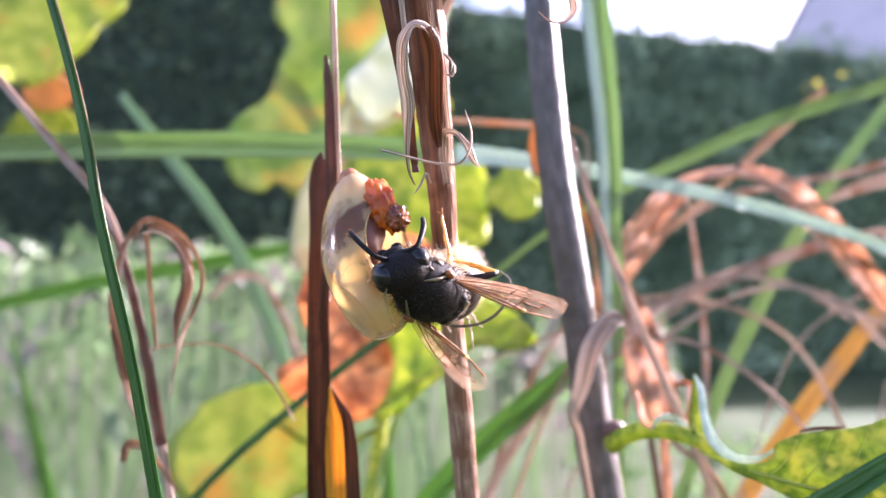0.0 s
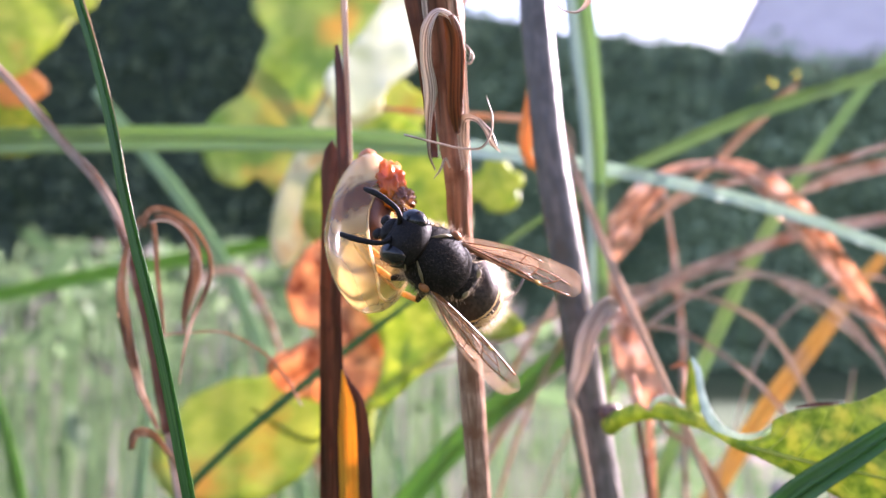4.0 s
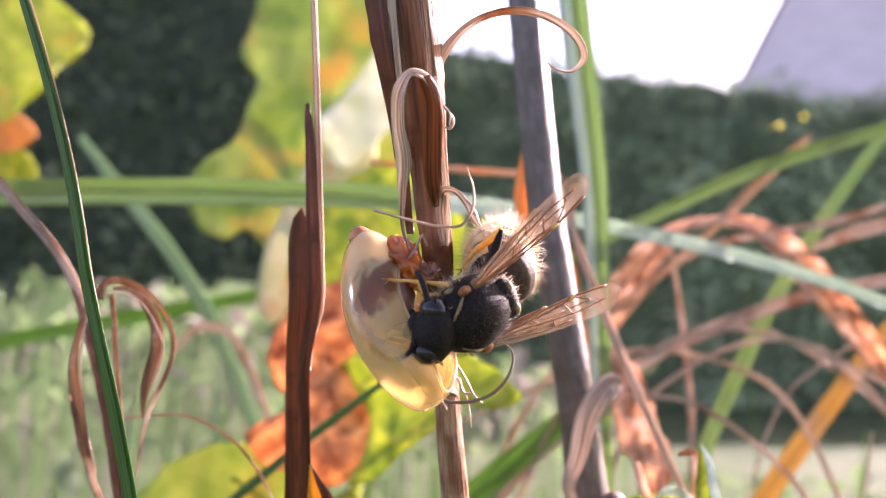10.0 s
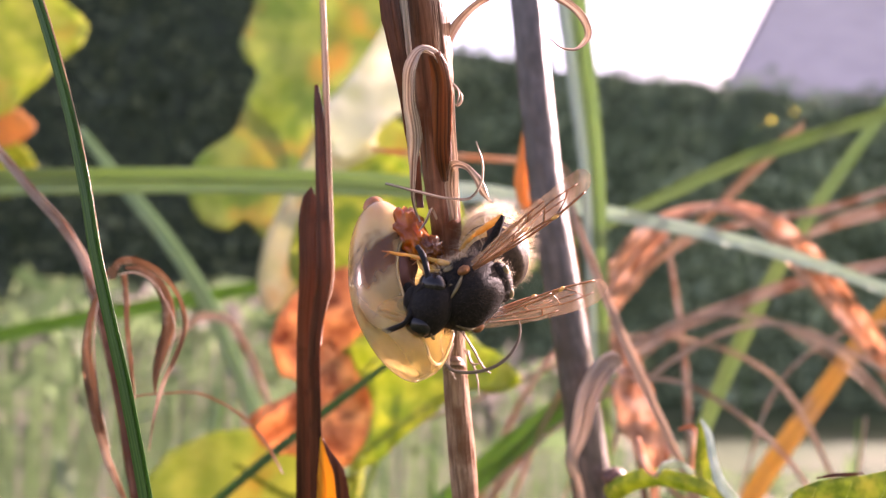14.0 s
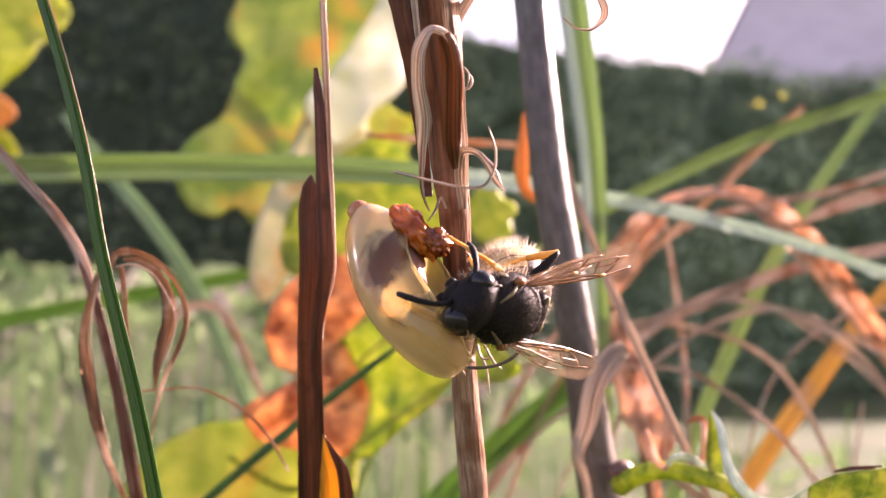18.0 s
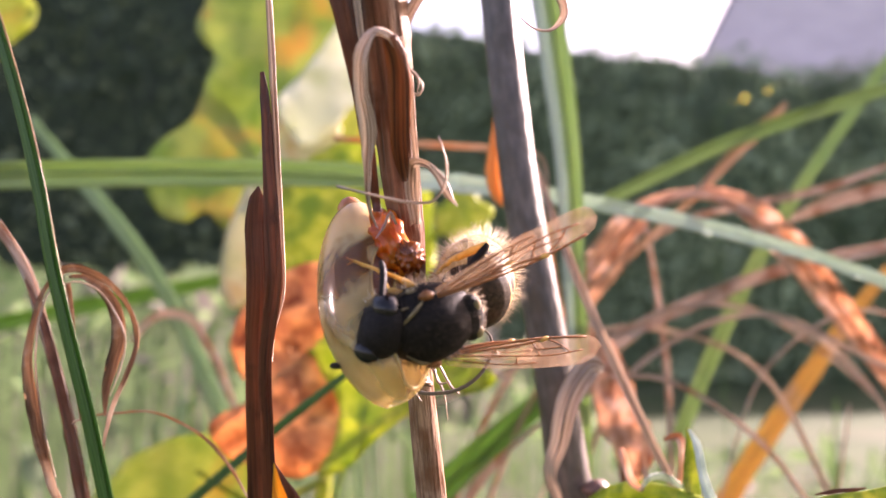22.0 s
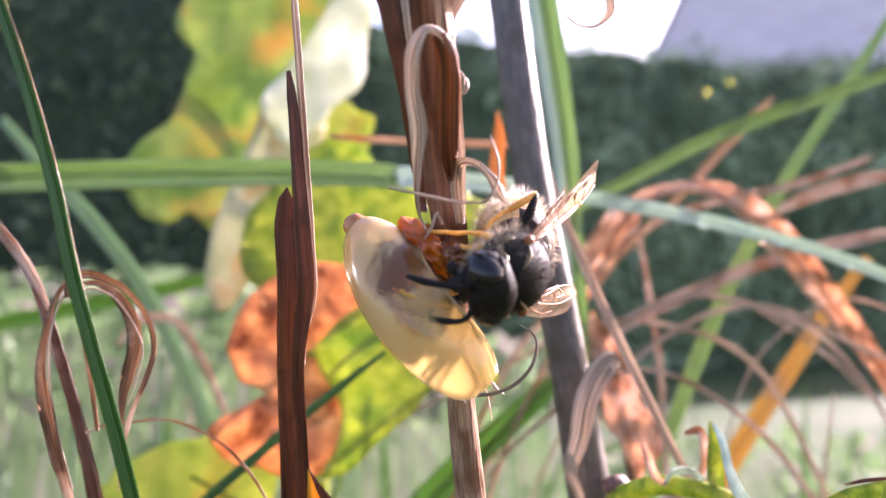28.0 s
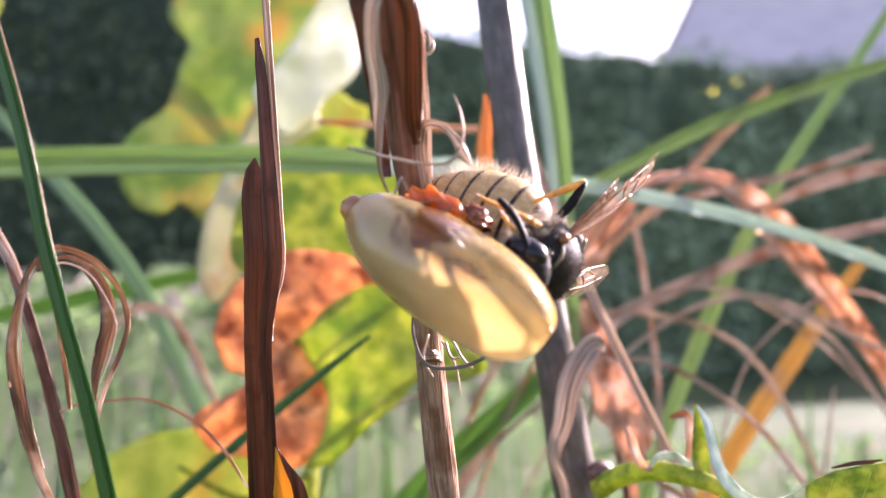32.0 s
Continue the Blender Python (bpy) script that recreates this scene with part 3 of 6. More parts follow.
# ---- the dry grass stem that carries the snail ----
def main_stem():
    s = thing("dry_grass", "dead brown grass stem with torn peeling sheaths", "grass stem", at=(-1.9, 70.0, 441.3))
    base = s.location / MM

    def local(pts):
        return [tuple(Vector(p) - base) for p in pts]
    pts = [(-5.2, 58.0, 475.6), (-4.5, 59.5, 470.8), (-3.9, 62.0, 464.6), (-3.4, 64.0, 458.8), (-3.1, 66.0, 453.7), (-2.7, 68.5, 448.8), (-2.0, 71.0, 441.2)]
    rad = [0.75, 0.75, 0.75, 0.78, 0.85, 0.88, 0.95]
    p, r = to_ground(pts, rad, 6, 12)
    part("culm", tube("culm", local(p), r, M_CULM, 14, 1.0, 0.18, most=140), s, "pale brown ridged culm")
    part("sheath", ribbon("sheath", local([(-5.3, 56.8, 475.0), (-4.7, 58.0, 470.3), (-4.2, 60.2, 466.0), (-3.8, 62.2, 461.8), (-3.4, 63.0, 458.3), (-3.2, 64.4, 454.7), (-3.0, 66.0, 451.5)]),
         [3.4, 3.0, 2.6, 2.3, 2.0, 1.75, 1.5], M_DRY_RED, -4, 0, -0.30, 0.15, 0.6, 0.08, seed=1), s, "red-brown split leaf sheath")
    part("sheath", ribbon("sheath", local([(-7.4, 57.0, 475.1), (-6.7, 57.5, 470.1), (-5.9, 58.5, 465.9), (-5.4, 60.0, 462.4), (-5.0, 61.0, 459.1)]),
         [1.4, 1.3, 0.9, 0.8, 0.5], M_DRY_DARK, 20, 10, 0.3, 0.12, 0.6, 0.15, seed=2), s, "dark narrow sheath strip")
    part("sheath", ribbon("sheath", local([(-6.3, 56.2, 474.7), (-6.0, 57.0, 470.6), (-5.7, 57.6, 468.0), (-5.5, 58.0, 466.4)]),
         [0.5, 0.55, 0.45, 0.3], M_DRY_PALE, 30, 0, 0.2, 0.1, 0.5, 0.1, seed=3), s, "bleached torn strip")
    # the strip that folds over at its top and hangs down
    part("folded_strip", ribbon("folded_strip", local([(-3.8, 56.8, 467.1), (-4.3, 56.0, 467.5), (-4.9, 55.6, 467.5),
         (-5.4, 55.6, 466.7), (-5.6, 56.4, 465.0), (-5.3, 57.4, 462.9), (-5.4, 58.4, 461.1), (-5.3, 59.5, 458.8), (-5.0, 60.0, 458.1)]),
         [0.5, 0.72, 0.85, 0.9, 0.8, 0.95, 0.5, 0.2, 0.1], M_DRY_PALE, [20, 40, 50, 30, 20, 10, 30, 40, 40], 0, 0.28, 0.1, 0.35, 0.12, seed=4),
         s, "bleached strip folded over and hanging down")
    part("strip", ribbon("strip", local([(-3.6, 56.6, 467.6), (-3.2, 58.0, 466.1), (-3.0, 59.4, 463.7), (-2.8, 60.8, 461.2), (-2.8, 62.0, 458.5)]),
         [0.25, 0.35, 0.35, 0.4, 0.2], M_DRY_PALE, 30, 0, 0.3, 0.1, 0.4, 0.15, seed=8), s, "bleached split edge")
    part("strip", ribbon("strip", local([(-4.2, 56.2, 467.5), (-3.8, 56.8, 466.5), (-3.7, 57.8, 464.4), (-3.7, 59.0, 462.2), (-3.5, 60.4, 460.7)]),
         [0.8, 1.2, 1.25, 1.0, 0.4], M_DRY_ORANGE_RED, 0, 0, -0.15, 0.1, 0.5, 0.1, seed=5), s, "translucent red-brown strip lit from behind")
    part("curl", ribbon("curl", local([(-3.9, 60.2, 467.8), (-3.4, 59.5, 469.6), (-2.2, 58.5, 471.0), (-0.6, 57.5, 471.7), (1.4, 57.0, 471.8), (3.2, 57.0, 471.3), (4.7, 57.5, 470.3),
         (5.2, 58.5, 469.4), (4.6, 59.5, 468.9), (3.7, 60.0, 469.2), (3.0, 60.0, 469.8)]),
         [0.8, 0.7, 0.6, 0.62, 0.6, 0.55, 0.5, 0.45, 0.35, 0.22, 0.1], M_DRY_PINK, [10, 30, 60, 70, 60, 50, 40, 20, 50, 70, 80], 0, 0.3, 0.08, 0.4, 0.1, seed=6),
         s, "long dry strip curling back on itself")
    part("fibre", ribbon("fibre", local([(-3.0, 62.0, 458.5), (-3.3, 60.8, 460.8), (-3.1, 59.8, 461.6), (-2.3, 58.8, 461.4), (-1.7, 58.2, 460.6), (-1.2, 58.0, 459.6), (-0.7, 58.0, 459.0)]),
         [0.7, 0.7, 0.6, 0.4, 0.35, 0.45, 0.12], M_DRY_PALE, 30, 20, 0.3, 0.08, 0.35, 0.2, seed=7), s, "torn curling fibre")
    hairs = [[(-7.0, 57.5, 460.0), (-4.8, 57.2, 459.4), (-3.1, 57.4, 459.1), (-2.0, 57.6, 459.2), (-1.4, 57.5, 460.0), (-1.3, 57.3, 461.2), (-1.7, 57.0, 462.5)],
             [(-3.3, 60.0, 467.0), (-2.5, 59.8, 465.7), (-2.7, 59.8, 465.4), (-3.2, 60.2, 465.8)],
             [(-3.2, 60.0, 466.9), (-2.7, 59.6, 466.2), (-2.8, 59.6, 465.4)],
             [(-2.1, 58.6, 461.3), (-1.3, 58.0, 460.3), (-0.9, 57.8, 459.2)],
             [(-4.0, 61.0, 458.4), (-4.3, 60.6, 459.0), (-4.7, 60.2, 458.1), (-5.1, 60.0, 457.5)],
             [(-2.3, 66.0, 451.5), (-1.5, 65.4, 450.2), (-0.7, 65.0, 448.9), (-0.4, 65.0, 448.7)],
             [(-2.9, 66.0, 450.7), (-3.2, 65.8, 449.2), (-2.7, 65.4, 448.3)],
             [(-2.1, 66.5, 450.3), (-1.4, 66.0, 448.9), (-1.1, 66.0, 447.1)],
             [(-1.9, 66.0, 450.2), (-1.6, 65.6, 449.3), (-0.9, 65.5, 449.4)]]
    for k, h in enumerate(hairs):
        part("loose_fibre", tube("loose_fibre", local(h), [0.09] * (len(h) - 1) + [0.03], M_DRY_PALE, 5, 0.4, 0.3), s)
    part("tendril", tube("tendril", local([(-3.3, 65.0, 453.7), (-3.8, 65.0, 450.7), (-3.1, 65.0, 449.0), (-1.5, 64.5, 448.8), (0.3, 64.0, 449.5), (1.3, 64.0, 450.8), (1.4, 64.4, 452.1), (0.7, 65.0, 452.7)]),
         [0.07, 0.10, 0.12, 0.12, 0.12, 0.10, 0.08, 0.04], M_HERB_GREY, 7, 0.4, 0.2), s, "thin grey curled tendril")
    part("ring", tube("ring", local([(-3.4, 68.0, 448.8), (-2.8, 67.2, 449.5), (-2.1, 68.0, 449.1)]), [0.15, 0.42, 0.15], M_CULM, 7, 0.3, 0.5), s, "frayed node")
    return s


def brown_blade():
    s = thing("dead_grass_blade", "stiff dead brown grass blade with a bleached edge", "grass blade", at=(-12.7, 73.0, 440.7))
    base = s.location / MM

    def local(pts):
        return [tuple(Vector(p) - base) for p in pts]
    p, w = to_ground([(-13.1, 70.4, 469.7), (-12.9, 70.4, 468.0), (-12.6, 70.6, 463.2), (-12.4, 70.8, 459.1), (-12.3, 71.0, 455.4), (-12.6, 71.4, 453.3), (-12.9, 71.7, 451.3), (-12.9, 72.4, 445.6), (-12.8, 73.2, 440.2)],
         [0.3, 0.7, 0.9, 1.2, 1.3, 1.1, 0.95, 0.95, 1.0], -8, 15)
    part("blade", ribbon("blade", local(p), w, M_DRY_DARK, 18, 0, 0.22, 0.18, 0.7, 0.05, most=150, seed=11), s)
    p, w = to_ground([(-13.4, 70.9, 462.1), (-13.5, 70.9, 461.3), (-13.6, 71.0, 459.9), (-13.5, 71.3, 455.4), (-13.7, 71.8, 452.1), (-13.8, 72.6, 445.6), (-13.8, 73.4, 440.2)],
         [0.1, 1.0, 1.35, 1.45, 1.3, 1.15, 1.2], -8, 15)
    part("blade", ribbon("blade", local(p), w, M_DRY_DARK, -14, 0, 0.2, 0.18, 0.7, 0.05, most=150, seed=14), s, "second half of the blade beyond its midrib")
    part("edge", ribbon("edge", local([(-13.0, 69.6, 481.7), (-12.6, 70.0, 475.3), (-12.3, 70.3, 469.4), (-12.0, 70.6, 463.2), (-11.8, 70.9, 458.7), (-11.8, 71.2, 454.6), (-12.4, 71.6, 452.5), (-12.6, 71.8, 450.5)]),
         [0.5, 0.55, 0.6, 0.5, 0.45, 0.35, 0.25, 0.15], M_DRY_PALE, 35, 0, 0.4, 0.14, 0.7, 0.05, seed=12), s, "bleached straw-coloured edge strip")
    p, w = to_ground([(-12.5, 72.4, 443.8), (-12.2, 72.6, 442.6), (-11.8, 72.8, 441.2), (-11.6, 73.2, 438.7), (-11.5, 73.8, 435.4)], [0.1, 0.9, 2.0, 2.6, 2.7], -8, 15)
    part("flap", ribbon("flap", local(p), w, M_YELLOW_SCORCH, -14, 0, 0.12, 0.14, 0.6, 0.04, seed=13, mats=[M_DRY_DARK, M_YELLOW_SCORCH], margin=0.6), s, "yellow flap with a scorched edge, lit from behind")
    return s


def blade(name, label, category, pts, widths, mat, turn=0, twist=0, fold=0.25, ground=None, start=False, seed=0, group="", extra=None, mats=None, margin=0.0, thick=0.14):
    if ground:
        pts, widths = to_ground(pts, widths, *ground, end=not start)
        if start and isinstance(turn, list):
            turn = [turn[0]] * 2 + turn
    low = min(pts, key=lambda q: q[2])
    s = thing(name, label, category, group, at=low)
    base = s.location / MM
    part("blade", ribbon("blade", [tuple(Vector(q) - base) for q in pts], widths, mat, turn, twist, fold, thick, 1.2, 0.05, most=110, seed=seed, mats=mats, margin=margin), s)
    turns = [a + 180 for a in turn] if isinstance(turn, list) else turn + 180
    part("midrib", ribbon("midrib", [tuple(Vector(q) - base - Vector((0, 0.1 + 0.04 * w, 0))) for q, w in zip(pts, widths)], [w * 0.14 for w in widths], mat, turns, twist, 0.5, 0.1, 2.0, 0, most=90, seed=seed + 5), s)
    for nm, q, w, m, tn, lab in (extra or ()):
        part(nm, ribbon(nm, [tuple(Vector(a) - base) for a in q], w, m, tn - 20, 40, 0.2, 0.08, 0.5, 0.14, most=140, seed=seed + 1, crumple=0.17), s, lab)
    return s


main_stem()
brown_blade()
upright_blade = blade("grass_blade", "upright dark green grass blade with a pale edge", "grass blade",
      [(-31.6, 60.0, 478.5), (-30.1, 60.0, 474.3), (-29.3, 60.0, 472.1), (-28.0, 60.0, 468.4), (-26.7, 60.0, 464.1), (-25.7, 60.0, 460.2), (-24.9, 60.0, 456.3), (-23.8, 60.0, 452.1), (-22.7, 60.0, 448.1), (-21.8, 60.0, 444.4), (-21.1, 60.0, 441.3)],
      [0.5, 0.62, 0.68, 0.74, 0.8, 0.86, 0.9, 0.92, 0.95, 0.97, 1.0], M_GREEN_DARK, 20, 0, 0.3, (12, 8), seed=21,
      extra=[("edge", [(-29.75, 59.8, 474.3), (-28.95, 59.8, 472.1), (-27.65, 59.8, 468.4), (-26.35, 59.8, 464.1), (-25.35, 59.8, 460.2), (-24.55, 59.8, 456.3), (-23.5, 59.8, 452.1)],
              [0.1, 0.14, 0.15, 0.14, 0.12, 0.09, 0.05], M_MARGIN, 20, "thin bleached edge")])
withered = blade("withered_grass", "withered brown grass leaf with curled bleached tips", "grass blade",
      [(-49.2, 83.0, 474.2), (-45.7, 83.0, 470.6), (-42.6, 83.0, 467.2), (-39.4, 83.0, 463.6), (-36.2, 83.0, 460.1), (-34.4, 83.0, 457.2), (-33.2, 83.0, 453.6), (-31.8, 83.0, 449.0), (-30.6, 83.0, 444.2), (-29.7, 83.0, 440.0), (-29.1, 83.0, 437.2)],
      [0.7, 0.85, 0.9, 0.95, 1.0, 1.1, 1.1, 1.1, 1.0, 1.0, 1.0], M_DRY_PINK, 10, 20, 0.4, (10, 20), seed=22,
      extra=[("curl", [(-30.2, 77.5, 455.6), (-30.2, 77.5, 456.3), (-29.8, 77.5, 457.0), (-28.8, 77.3, 457.2), (-27.4, 77.2, 456.8), (-26.1, 77.2, 456.0), (-24.7, 77.4, 454.1), (-24.2, 77.5, 452.0), (-24.7, 77.6, 450.0), (-25.7, 77.8, 447.8), (-26.5, 78.0, 445.1), (-26.9, 78.0, 442.0)],
              [0.5, 0.6, 0.6, 0.65, 0.6, 0.6, 0.5, 0.55, 0.6, 0.65, 0.5, 0.15], M_WITHERED, 30, "bleached leaf tip curling over"),
             ("curl", [(-29.6, 78.5, 456.6), (-28.5, 78.5, 456.6), (-27.4, 78.5, 455.9), (-26.2, 78.4, 454.3), (-25.8, 78.4, 452.0), (-26.3, 78.5, 450.0), (-26.7, 78.5, 448.2), (-26.8, 78.6, 446.4)],
              [0.3, 0.4, 0.7, 1.0, 1.15, 1.0, 0.7, 0.15], M_WITHERED, 0, "curled rusty-brown leaf tip"),
             ("curl", [(-29.9, 79.0, 456.2), (-29.6, 79.0, 454.5), (-29.4, 79.0, 452.0), (-29.0, 79.2, 449.0), (-28.7, 79.4, 446.0)],
              [0.5, 0.5, 0.55, 0.6, 0.4], M_WITHERED, 25, "thin bleached strip"),
             ("curl", [(-30.6, 78.0, 456.6), (-31.3, 78.0, 455.4), (-31.7, 78.0, 454.0), (-32.1, 78.0, 452.2), (-32.2, 78.0, 450.0), (-31.7, 78.0, 447.3), (-31.1, 78.0, 444.6), (-30.4, 78.2, 442.0), (-29.6, 78.5, 439.8), (-28.9, 79.0, 438.0)],
              [0.25, 0.4, 0.5, 0.6, 0.9, 1.1, 1.1, 0.9, 0.7, 0.5], M_WITHERED, 10, "brown hanging strip"),
             ("curl", [(-29.9, 77.7, 456.0), (-28.6, 77.6, 456.2), (-27.2, 77.6, 455.6), (-25.9, 77.6, 453.9), (-25.1, 77.6, 452.0), (-25.5, 77.7, 449.8), (-26.2, 77.8, 447.9)],
              [0.12, 0.16, 0.16, 0.16, 0.18, 0.16, 0.08], M_DRY_PALE, 20, "loose bleached strand"),
             ("curl", [(-30.3, 77.8, 456.2), (-30.9, 77.8, 455.2), (-31.4, 77.8, 453.6), (-31.6, 77.8, 451.0), (-31.3, 77.8, 448.0), (-30.7, 77.8, 445.0), (-30.0, 78.0, 442.2)],
              [0.1, 0.15, 0.2, 0.22, 0.25, 0.2, 0.08], M_DRY_PALE, 30, "bleached edge of the hanging strip"),
             ("side_shoot", [(-30.4, 82.0, 445.6), (-28.9, 81.0, 446.2), (-26.8, 81.0, 446.4), (-24.2, 81.0, 446.5), (-22.0, 81.0, 445.7), (-20.1, 81.0, 444.5), (-18.2, 81.0, 442.4), (-16.7, 81.0, 439.9)],
              [0.14, 0.16, 0.18, 0.2, 0.22, 0.3, 0.35, 0.2], M_DRY_PINK, 20, "thin dry side shoot"),
             ("stalk", [(-34.6, 82.6, 456.7), (-33.2, 82.6, 453.6), (-31.8, 82.6, 449.0), (-30.6, 82.6, 444.2), (-29.7, 82.6, 440.0), (-29.1, 82.6, 437.2)],
              [0.15, 0.6, 0.9, 1.0, 1.1, 1.1], M_DRY_RED, -20, "dark brown withered stalk"),
             ("curl", [(-31.6, 80.0, 436.1), (-31.2, 80.0, 437.6), (-29.9, 80.0, 437.6), (-28.5, 80.5, 435.9), (-27.0, 81.0, 433.6)],
              [0.5, 0.9, 1.0, 0.9, 0.6], M_WITHERED, 30, "curled brown leaf base")])


# ---- sapling with its leaf ----
def sapling():
    s = thing("sapling", "young woody sapling with smooth grey bark and a green leaf", "sapling", at=(10.6, 93.0, 438.0))
    base = s.location / MM

    def local(pts):
        return [tuple(Vector(p) - base) for p in pts]
    p, r = to_ground([(3.3, 91.0, 494.2), (4.4, 91.0, 483.3), (5.3, 91.5, 474.4), (6.6, 92.0, 463.5), (8.4, 92.5, 452.8), (9.6, 93.0, 445.3), (10.5, 93.5, 438.5), (12.0, 93.5, 429.9)],
                     [1.55, 1.62, 1.66, 1.7, 1.75, 1.8, 2.0, 1.95], 6, 10)
    part("stem", tube("stem", local(p), r, M_BARK, 22, 1.0, 0.05, most=150), s, "smooth grey woody stem")
    part("bud", blob("bud", Vector((12.3, 90.5, 438.5)) - base, (1.3, 1.2, 0.95), M_BUD, 0.35, 0.9, 2, 4), s, "dark knobbly leaf bud")
    part("petiole", tube("petiole", local([(12.0, 90.0, 437.2), (13.3, 88.0, 438.5), (15.3, 86.0, 439.2), (17.6, 84.0, 439.0), (19.3, 82.0, 438.5), (21.2, 80.0, 437.4)]),
                         [0.95, 0.85, 0.8, 0.75, 0.65, 0.4], M_LEAF_GREEN, 10, 0.5, 0.06), s, "yellow-green leaf stalk")
    part("leaf_blade", cut_leaf("leaf_blade", [(16.4, 439.5), (18.8, 438.5), (21.0, 438.2), (22.3, 438.8), (22.6, 439.8), (23.7, 440.4), (25.6, 440.9), (27.8, 441.0), (30.2, 441.6), (33.2, 442.3), (34.4, 437.5),
         (32.6, 433.2), (29.3, 433.1), (26.6, 434.2), (24.3, 435.4), (21.9, 436.6), (19.2, 437.6)], 74.0, M_LEAF_GREEN, 0.5, 0.25, 0.05, spacing=0.5, seed=3.7, base=base), s, "mottled yellow-green leaf blade with ragged edges")
    part("rolled_edge", ribbon("rolled_edge", local([(18.2, 82.5, 444.5), (18.5, 81.5, 443.5), (18.6, 80.5, 441.4), (19.1, 79.6, 439.4), (20.5, 78.8, 438.1), (22.3, 78.0, 438.1), (24.0, 77.5, 439.2)]),
                               [0.2, 0.6, 0.7, 1.0, 1.1, 0.7, 0.2], M_LEAF_UNDER, 25, 15, 0.35, 0.12, 0.4, 0.1, seed=32), s, "pale rolled leaf underside")
    part("lobe", ribbon("lobe", local([(18.4, 83.5, 444.5), (18.6, 83.5, 442.5), (18.5, 83.5, 440.2), (18.9, 83.0, 438.3)]),
                        [0.3, 1.3, 1.5, 0.8], M_LEAF_GREEN, -10, 0, 0.2, 0.12, 0.4, 0.1, seed=33), s, "upright yellow-green leaf lobe")
    part("midrib", tube("midrib", local([(20.4, 73.9, 437.7), (21.8, 73.5, 437.4), (24.6, 73.3, 436.7), (27.7, 73.0, 436.1), (32.1, 72.8, 435.2)]), [0.1, 0.16, 0.15, 0.13, 0.1], M_LEAF_YELLOW, 6, 0.6), s, "yellow leaf midrib")
    for a, b in (((21.8, 437.4), (24.2, 440.3)), ((24.2, 436.8), (26.8, 440.6)), ((26.5, 436.3), (29.6, 441.0)), ((28.6, 436.0), (32.0, 440.5)), ((23.0, 437.1), (25.7, 435.2)), ((25.3, 436.5), (28.8, 434.0))):
        run = [(a[0], 73.4 + 0.05 * (a[1] - 438), a[1]), ((a[0] + b[0]) / 2 + 0.25, 73.3 + 0.05 * ((a[1] + b[1]) / 2 - 438), (a[1] + b[1]) / 2 - 0.15), (b[0], 73.4 + 0.05 * (b[1] - 438), b[1])]
        part("vein", tube("vein", local(run), [0.06, 0.045, 0.02], M_LEAF_YELLOW, 5, 0.6), s)
    part("dead_edge", ribbon("dead_edge", local([(24.6, 74.6, 440.8), (25.6, 74.5, 441.0), (27.0, 74.5, 441.1), (28.2, 74.6, 441.2)]), [0.1, 0.28, 0.3, 0.1], M_DRY_DARK, 0, 0, 0.2, 0.1, 0.4, 0.4, seed=38), s, "withered brown leaf edge")
    part("dead_tip", ribbon("dead_tip", local([(13.6, 86.0, 442.7), (13.8, 85.5, 441.6), (14.2, 85.0, 440.1), (15.1, 85.0, 439.4)]),
                            [0.4, 0.85, 0.7, 0.4], M_DRY_RUST, 10, 0, 0.3, 0.12, 0.4, 0.15, seed=34), s, "withered orange-brown stipule")
    part("dead_tip", ribbon("dead_tip", local([(14.8, 85.0, 439.4), (15.5, 84.6, 440.5), (16.6, 84.3, 440.7), (17.9, 84.0, 439.9)]),
                            [0.4, 0.9, 1.0, 0.5], M_LEAF_UNDER, 50, 0, 0.3, 0.12, 0.4, 0.15, seed=35), s, "pale shrivelled leaflet")
    part("dead_tip", ribbon("dead_tip", local([(17.1, 86.0, 443.3), (18.2, 85.8, 443.5), (18.4, 85.5, 441.9), (17.9, 85.0, 439.9)]),
                            [0.3, 0.8, 1.0, 0.5], M_DRY_RUST, -20, 0, 0.3, 0.12, 0.4, 0.2, seed=36), s, "withered brown leaf scrap")
    return s


sapling()
blade("withered_grass", "bleached dry leaf curling over beside a grey stem", "grass blade",
      [(13.1, 90.5, 448.8), (12.2, 90.0, 449.2), (10.9, 89.5, 448.0), (9.7, 89.0, 445.9), (9.0, 89.0, 442.9), (8.2, 89.3, 439.8), (8.8, 89.5, 438.3), (9.3, 89.8, 435.6), (10.1, 90.2, 431.1)],
      [0.4, 1.9, 2.2, 2.0, 1.7, 1.1, 0.9, 0.8, 0.8], M_DRY_PALE, 10, 20, 0.22, (3, 10), seed=41)
blade("dry_stalk", "thin bleached dry grass stalk", "grass stalk",
      [(8.6, 99.0, 468.7), (10.3, 98.0, 462.7), (12.8, 97.0, 455.7), (15.9, 96.0, 448.0), (19.4, 95.0, 439.8), (20.5, 95.0, 437.4)],
      [0.5, 0.8, 1.0, 0.9, 0.8, 0.8], M_DRY_PALE, 15, 0, 0.35, (25, 10), seed=42)
blade("dry_stalk", "thin grey-brown dry stalk", "grass stalk",
      [(20.7, 108.0, 442.3), (21.1, 106.0, 435.3), (24.1, 104.0, 433.2), (27.0, 103.0, 428.2)],
      [0.4, 0.6, 0.7, 0.7], M_DRY_TAN, 15, 0, 0.35, (15, 10), seed=43)

